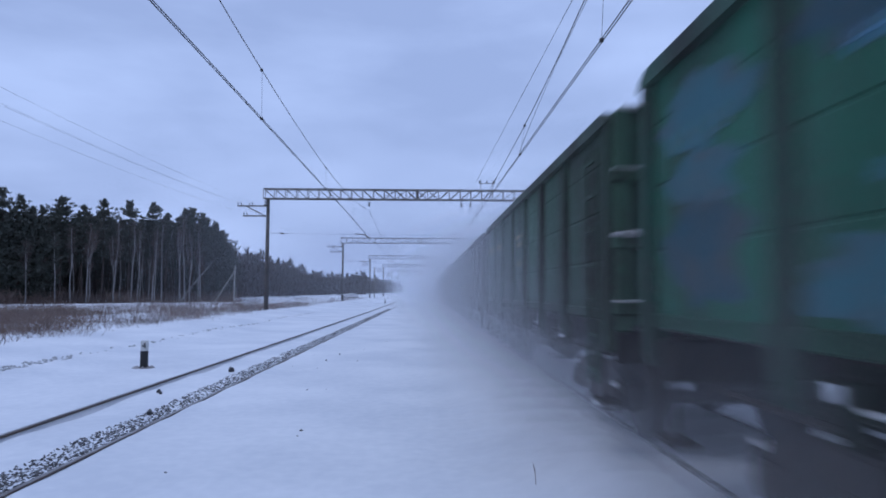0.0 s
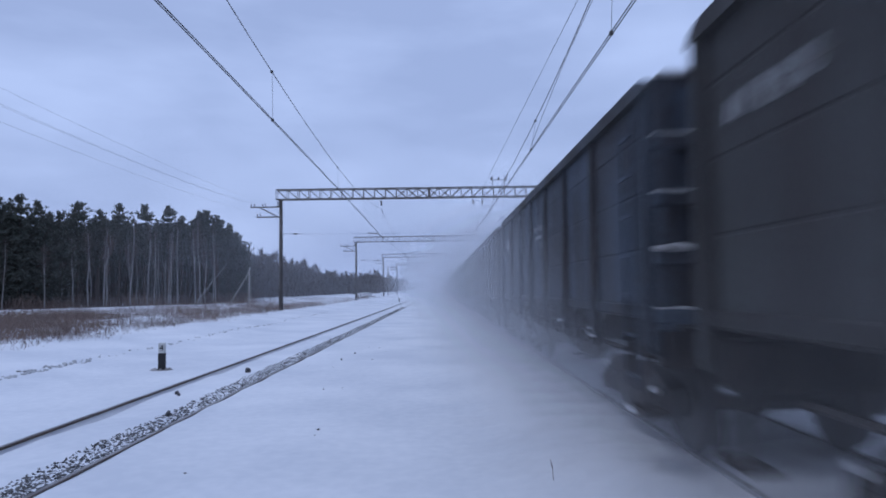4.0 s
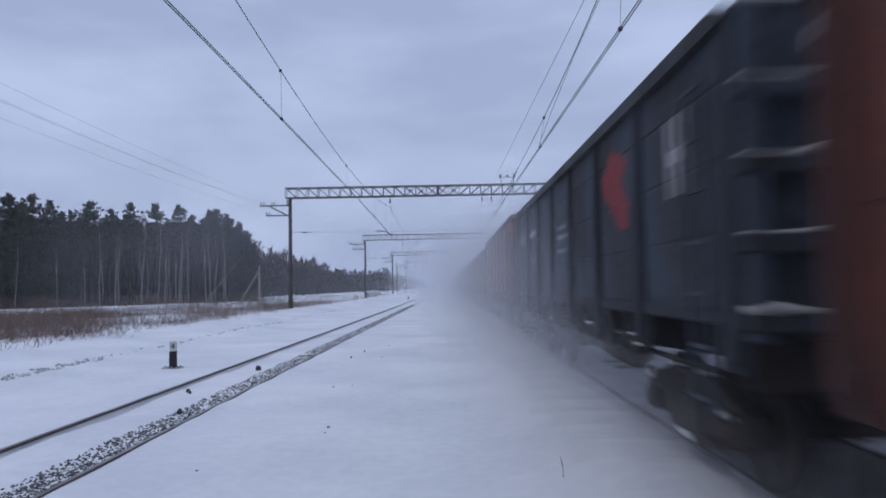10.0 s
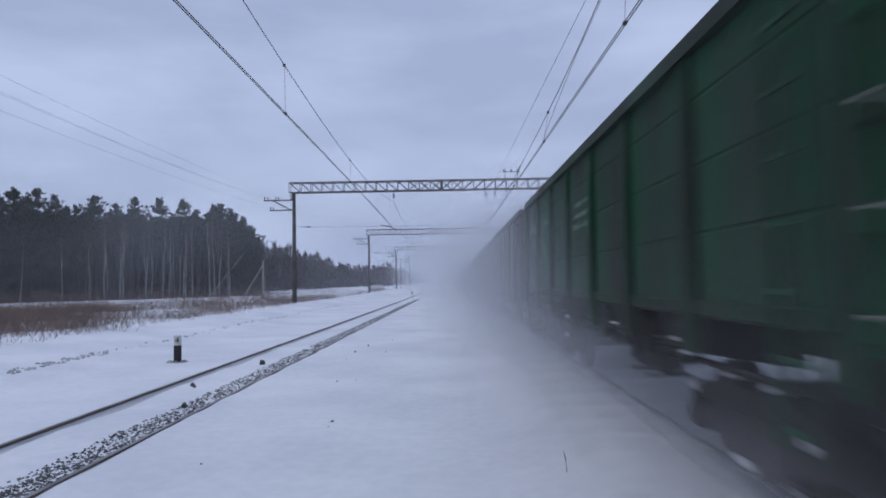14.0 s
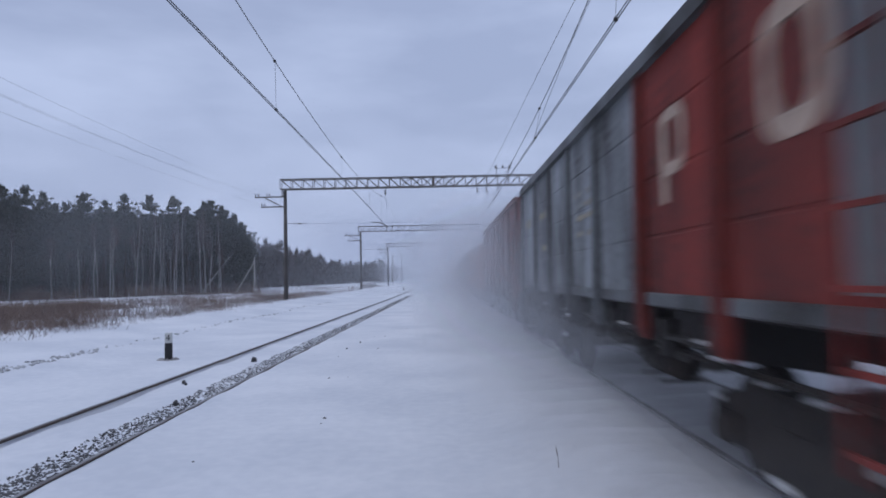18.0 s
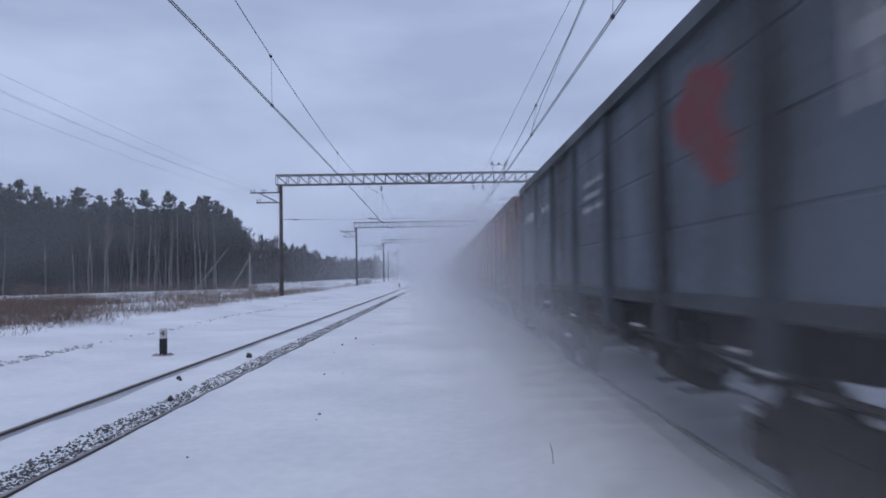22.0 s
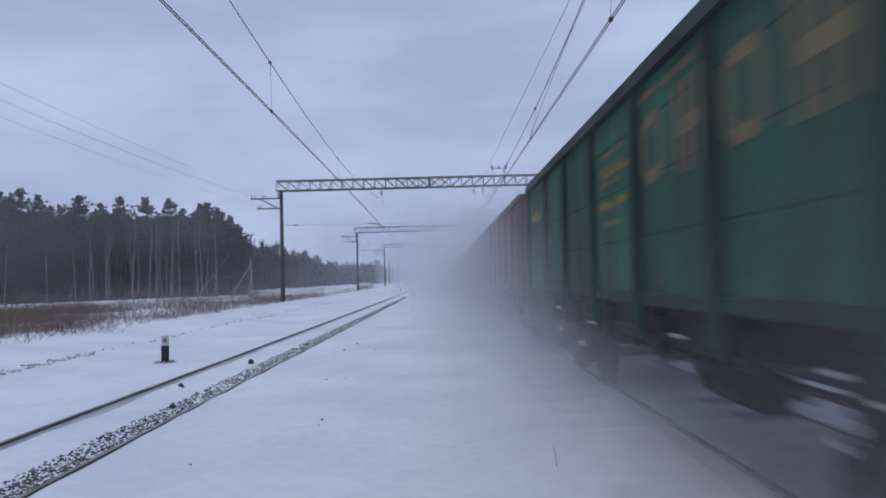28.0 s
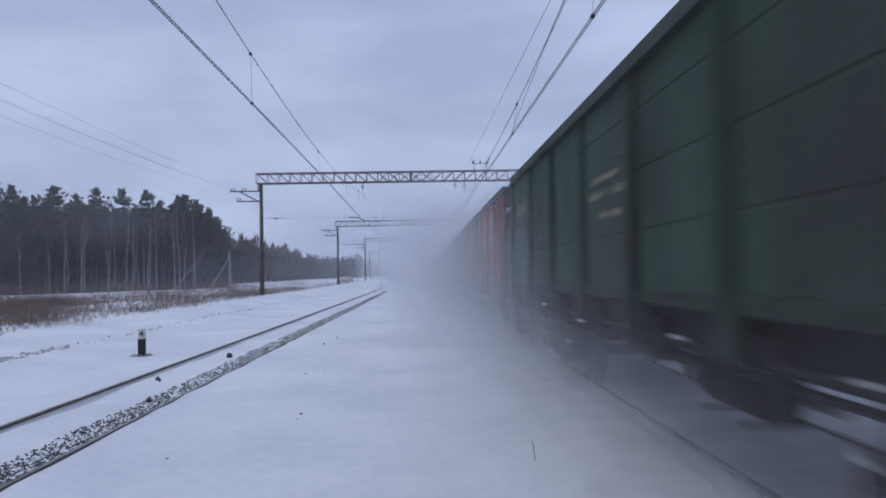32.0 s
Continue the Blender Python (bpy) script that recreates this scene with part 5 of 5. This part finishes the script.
# the front row of the wood: way along its edge (0 to 1), height
ROW = ((0.02, 12.5), (0.06, 12.9), (0.10, 12.3), (0.15, 12.7), (0.193, 12.8), (0.222, 12.0), (0.249, 12.9), (0.296, 12.3), (0.324, 11.1), (0.352, 11.2), (0.401, 12.6), (0.459, 11.8),
       (0.518, 12.7), (0.595, 12.9), (0.668, 12.9), (0.713, 11.5), (0.774, 12.5), (0.797, 12.8), (0.84, 12.1), (0.883, 11.1), (0.914, 10.0), (0.939, 8.2))
# slope aside and the slope up to which the crowns behind the front row reach
CAP = ((-0.717, 0.139), (-0.663, 0.132), (-0.62, 0.124), (-0.585, 0.111), (-0.562, 0.117), (-0.527, 0.111), (-0.5, 0.114), (-0.463, 0.111), (-0.427, 0.109), (-0.392, 0.104), (-0.369, 0.110),
       (-0.33, 0.102), (-0.307, 0.082), (-0.291, 0.057))


def tallest(x, y):
    return EYE[2] + float(np.interp(x / y, *zip(*CAP))) * y - ground_z(x, y)


for i, (u, tall) in enumerate(ROW):
    first = u < 0.36
    kind = (broad if first or u > 0.86 else pines)[(i * 5) % (4 if first or u > 0.86 else 9)]
    plant("pine_tree", kind[:2], ("trunk", "crown"), -56 + 29.0 * u, 69 + 30 * u, (tall + 0.63 - ground_z(-56 + 29.0 * u, 69 + 30 * u)) / kind[2], rnd.random() * 6.28,
          "broad dark pine with boughs almost to the ground" if first or u > 0.86 else LABEL, "pine tree", "pines of the wood")
for i in range(230):
    u, depth = rnd.random(), rnd.random() ** 1.2
    x, y = -57 - 34 * depth + 29.0 * u, 73 + 30 * u + 55 * depth
    if x / y > -0.305:
        x = -0.31 * y - rnd.random() * 12
    kind = broad[i % 4] if i % 4 == 0 else pines[i % 9]
    plant("pine_tree", kind[:2], ("trunk", "crown"), x, y, min(rnd.uniform(10.5, 13.6) * (1 + 0.2 * depth), tallest(x, y) * rnd.uniform(0.88, 1.0)) / kind[2], rnd.random() * 6.28,
          LABEL, "pine tree", "pines of the wood")
for i in range(90):
    u = rnd.random()
    x, y = -57 + 31 * u - 9 * rnd.random(), 72 + 30 * u + 12 * rnd.random()
    if x / y > -0.305:
        x = -0.31 * y - rnd.random() * 10
    plant("pine_tree", pines[i % 9][:2], ("trunk", "crown"), x, y, rnd.uniform(0.38, 0.62), rnd.random() * 6.28,
          "young dark pine growing among taller trunks", "pine tree", "pines of the wood")
for i, u in enumerate((0.22, 0.32, 0.393, 0.432, 0.474, 0.481, 0.55, 0.553, 0.601, 0.623, 0.665, 0.675, 0.696, 0.757, 0.773, 0.79, 0.817, 0.828)):
    plant("birch_tree", birches[(i * 5) % 6], ("trunk", "crown"), -55 + 29 * u, 67 + 30 * u, rnd.uniform(0.78, 1.0) if u > 0.4 else rnd.uniform(0.6, 0.8), rnd.random() * 6.28,
          "slender bare birch with a pale trunk", "birch tree", "birches at the wood's edge")
for i in range(16):
    u = 0.25 + 0.72 * rnd.random()
    x, y = -55.5 + 29 * u - 3 * rnd.random(), 69.5 + 30 * u + 4 * rnd.random()
    plant("birch_tree", birches[i % 6], ("trunk", "crown"), x, y, rnd.uniform(0.7, 0.95) * (1 - 0.3 * step(0.85, 0.97, u)), rnd.random() * 6.28,
          "slender bare birch half hidden among pines", "birch tree", "birches at the wood's edge")


def thicket(name, spots, per, mat, label, category, seed, spread, width):
    """Bare stems and twigs as slim blades, many to a spot (x, y, height)."""
    rnd = random.Random(seed)
    vs, fs = [], []
    for x, y, h in spots:
        g = ground_z(x, y) - 0.05
        for _ in range(per):
            bx, by_ = x + rnd.gauss(0, spread * 0.5), y + rnd.gauss(0, spread * 0.5)
            z0 = g + h * max(0.0, rnd.uniform(-0.5, 0.6))
            z1 = min(z0 + h * rnd.uniform(0.3, 0.6), g + h * rnd.uniform(0.75, 1.05))
            tx, ty = bx + rnd.gauss(0, spread * 0.35), by_ + rnd.gauss(0, spread * 0.3)
            w = width * rnd.uniform(0.6, 1.5)
            a = rnd.random() * 3.14
            b = len(vs)
            vs += [(bx - w * math.cos(a), by_ - w * math.sin(a), z0), (bx + w * math.cos(a), by_ + w * math.sin(a), z0), (tx, ty, z1)]
            fs.append((b, b + 1, b + 2))
    m = bpy.data.meshes.new(name)
    m.from_pydata(vs, [], fs)
    m.materials.append(mat)
    return tagged(new(name, m), label, category, kind="stuff")


def bare_wood(name, spots, stems, boughs, w, label, seed, mat=None):
    """Leafless trees: each a few stems and a fan of fine boughs within a rounded crown. spots: x, y, height."""
    rnd = random.Random(seed)
    vs, fs = [], []

    def blade(p, q, w_):
        a = rnd.random() * 3.14
        d = Vector((math.cos(a), math.sin(a), 0)) * w_
        b = len(vs)
        vs.extend((p - d, p + d, q))
        fs.append((b, b + 1, b + 2))
    for x, y, h in spots:
        o = Vector((x, y, ground_z(x, y) - 0.1))
        for _ in range(stems):
            c = o + Vector((rnd.gauss(0, 0.7), rnd.gauss(0, 0.7), 0))
            blade(c, c + Vector((rnd.gauss(0, 0.4), rnd.gauss(0, 0.4), h * rnd.uniform(0.75, 1))), 0.09)
        for _ in range(boughs):
            f = rnd.random()
            r = h * 0.19 * math.sqrt(max(0.05, 1 - (2 * f - 0.75) ** 2 * 0.75))
            a = rnd.random() * math.tau
            rr = r * rnd.random() ** 0.5
            p = o + Vector((rr * math.cos(a), rr * math.sin(a), h * (0.02 + 0.86 * f)))
            q = p + Vector((rr * 0.35 * math.cos(a) + rnd.gauss(0, 0.25), rr * 0.35 * math.sin(a) + rnd.gauss(0, 0.25), h * rnd.uniform(0.06, 0.15)))
            blade(p, q, w * rnd.uniform(0.6, 1.5))
    m = bpy.data.meshes.new(name)
    m.from_pydata(vs, [], fs)
    m.materials.append(mat or TWIGS)
    return tagged(new(name, m), label, "woods", kind="stuff")


rnd = random.Random(31)
spots = []
for _ in range(430):
    u, depth = rnd.random(), rnd.random()
    x, y = -58 + 31 * u - 30 * depth, 76 + 30 * u + 50 * depth
    if x / y > -0.30:
        x = -0.31 * y - rnd.random() * 10
    spots.append((x, y, rnd.uniform(3.0, 6.5)))
bare_wood("undergrowth", spots, 3, 80, 0.10, "dark tangle of bare undergrowth inside the wood", 6)
spots = [(-57.5 + 31 * u + rnd.uniform(-1.5, 1), 66.5 + 30 * u + rnd.uniform(-1.5, 2), rnd.uniform(1.0, 2.4)) for u in (rnd.random() for _ in range(420))]
thicket("edge_brush", spots, 22, DRY, "low reddish-brown brush along the foot of the wood", "brush", 16, 1.0, 0.022)
spots = []
for _ in range(330):
    y = rnd.uniform(122, 300)
    x = -37.5 - rnd.random() ** 1.5 * 45
    spots.append((x, y, rnd.uniform(8.8, 12.0) * (1.0 - 0.32 * step(185, 275, y))))
bare_wood("far_woods", spots, 2, 190, 0.13, "dense grey-brown bare woods along the field's edge", 7, FAR_TWIGS)
spots = []
for _ in range(300):
    y = 235 + 665 * rnd.random() ** 1.4
    spots.append((-24 - rnd.random() * 40 - 0.008 * (y - 235), y, rnd.uniform(8.0, 10.5) + 2 * step(300, 500, y)))
bare_wood("far_woods", spots, 2, 120, 0.22, "distant dark woods beside the tracks", 8, FAR_TWIGS)
spots = []
for _ in range(4200):
    y = 16 + 125 * rnd.random() ** 1.4
    x = -13.0 - 17 * rnd.random() ** 1.4 + rnd.gauss(0, 0.5) - (1.5 if y < 30 else 0)
    if noise.noise((x * 0.18, y * 0.12, 3)) > -0.22 + 0.5 * step(45, 95, y):
        spots.append((x, y, rnd.uniform(0.45, 1.15) * (1 - 0.4 * step(45, 90, y))))
for _ in range(700):
    y = rnd.uniform(17, 50)
    spots.append((-14.5 - 0.12 * y - 10 * rnd.random(), y, rnd.uniform(0.4, 0.95)))
for _ in range(600):
    y = rnd.uniform(22, 48)
    spots.append((-y * rnd.uniform(0.52, 0.78), y, rnd.uniform(0.5, 1.1)))
thicket("dry_weeds", spots, 15, DRY, "band of dry reddish-brown weeds standing in the snow", "weeds", 9, 0.75, 0.009)
spots = [(-12.4 - 1.5 * rnd.random(), y, rnd.uniform(0.3, 0.6) + 0.3 * step(45, 70, y)) for y in np.arange(18, 125, 0.3)]
thicket("dry_weeds", spots, 7, DRY, "sparse dry weed stalks poking out of the snow", "weeds", 10, 0.4, 0.01)


def braced_pole(x, y, h):
    top = new("braced_pole")
    bm = bmesh.new()
    rod(bm, (0, 0, -0.3), (0, 0, h), 0.11, 0.085, 8)
    part("pole", bm, WOOD, top)
    bm = bmesh.new()
    rod(bm, (-2.6, 0.3, -0.2), (-0.05, 0, h * 0.86), 0.075, 0.065, 6)
    part("strut", bm, WOOD, top)
    top.location = (x, y, ground_z(x, y))
    tagged(top, "weathered wooden pole with a slanting strut", "pole")


bm = bmesh.new()
p = Vector((-31.8, 86.0, ground_z(-31.8, 86.0) - 0.1))
for k in range(4):
    a, b = p + Vector((1.0 * k, 0.1 * k * k, 1.45 * k)), p + Vector((1.0 * (k + 1), 0.1 * (k + 1) ** 2, 1.45 * (k + 1)))
    rod(bm, a, b, 0.11 - 0.02 * k, 0.09 - 0.02 * k, 6, k in (0, 3))
tagged(new("leaning_trunk", mesh_of("leaning_trunk", bm, BIRCH)), "pale dead trunk leaning out of the wood's edge", "dead tree")
braced_pole(-22.7, 79.0, 4.5)
bm = bmesh.new()
rod(bm, (0, 0, -0.4), (0, 0, 7.7), 0.13, 0.10, 8)
tagged(new("plain_pole", mesh_of("plain_pole", bm, WOOD, smooth=True)), "pale slender pole standing alone beside the line", "pole").location = (-12.7, 166.0, ground_z(-12.7, 166.0))
bm = bmesh.new()
bmesh.ops.create_icosphere(bm, subdivisions=3, radius=1.0)
for v in bm.verts:
    v.co *= 1 + 0.25 * noise.noise(v.co * 1.6)
    v.co = Vector((v.co.x * 1.8, v.co.y * 1.1, v.co.z * 0.95))
tagged(new("snow_mound", mesh_of("snow_mound", bm, LEDGE_SNOW, smooth=True)), "rounded mound of shovelled snow beside the line", "snow mound").location = (-16.8, 150.0, ground_z(-16.8, 150.0) + 0.1)
bm = bmesh.new()
rod(bm, (1.09, 6.46, 0.0), (1.08, 6.46, 0.22), 0.004, 0.002, 4)
rod(bm, (1.08, 6.46, 0.19), (1.06, 6.45, 0.28), 0.006, 0.002, 4)
tagged(new("dry_stalk", mesh_of("dry_stalk", bm, DRY)), "single dry grass stalk sticking out of the snow", "grass stalk")

motions()
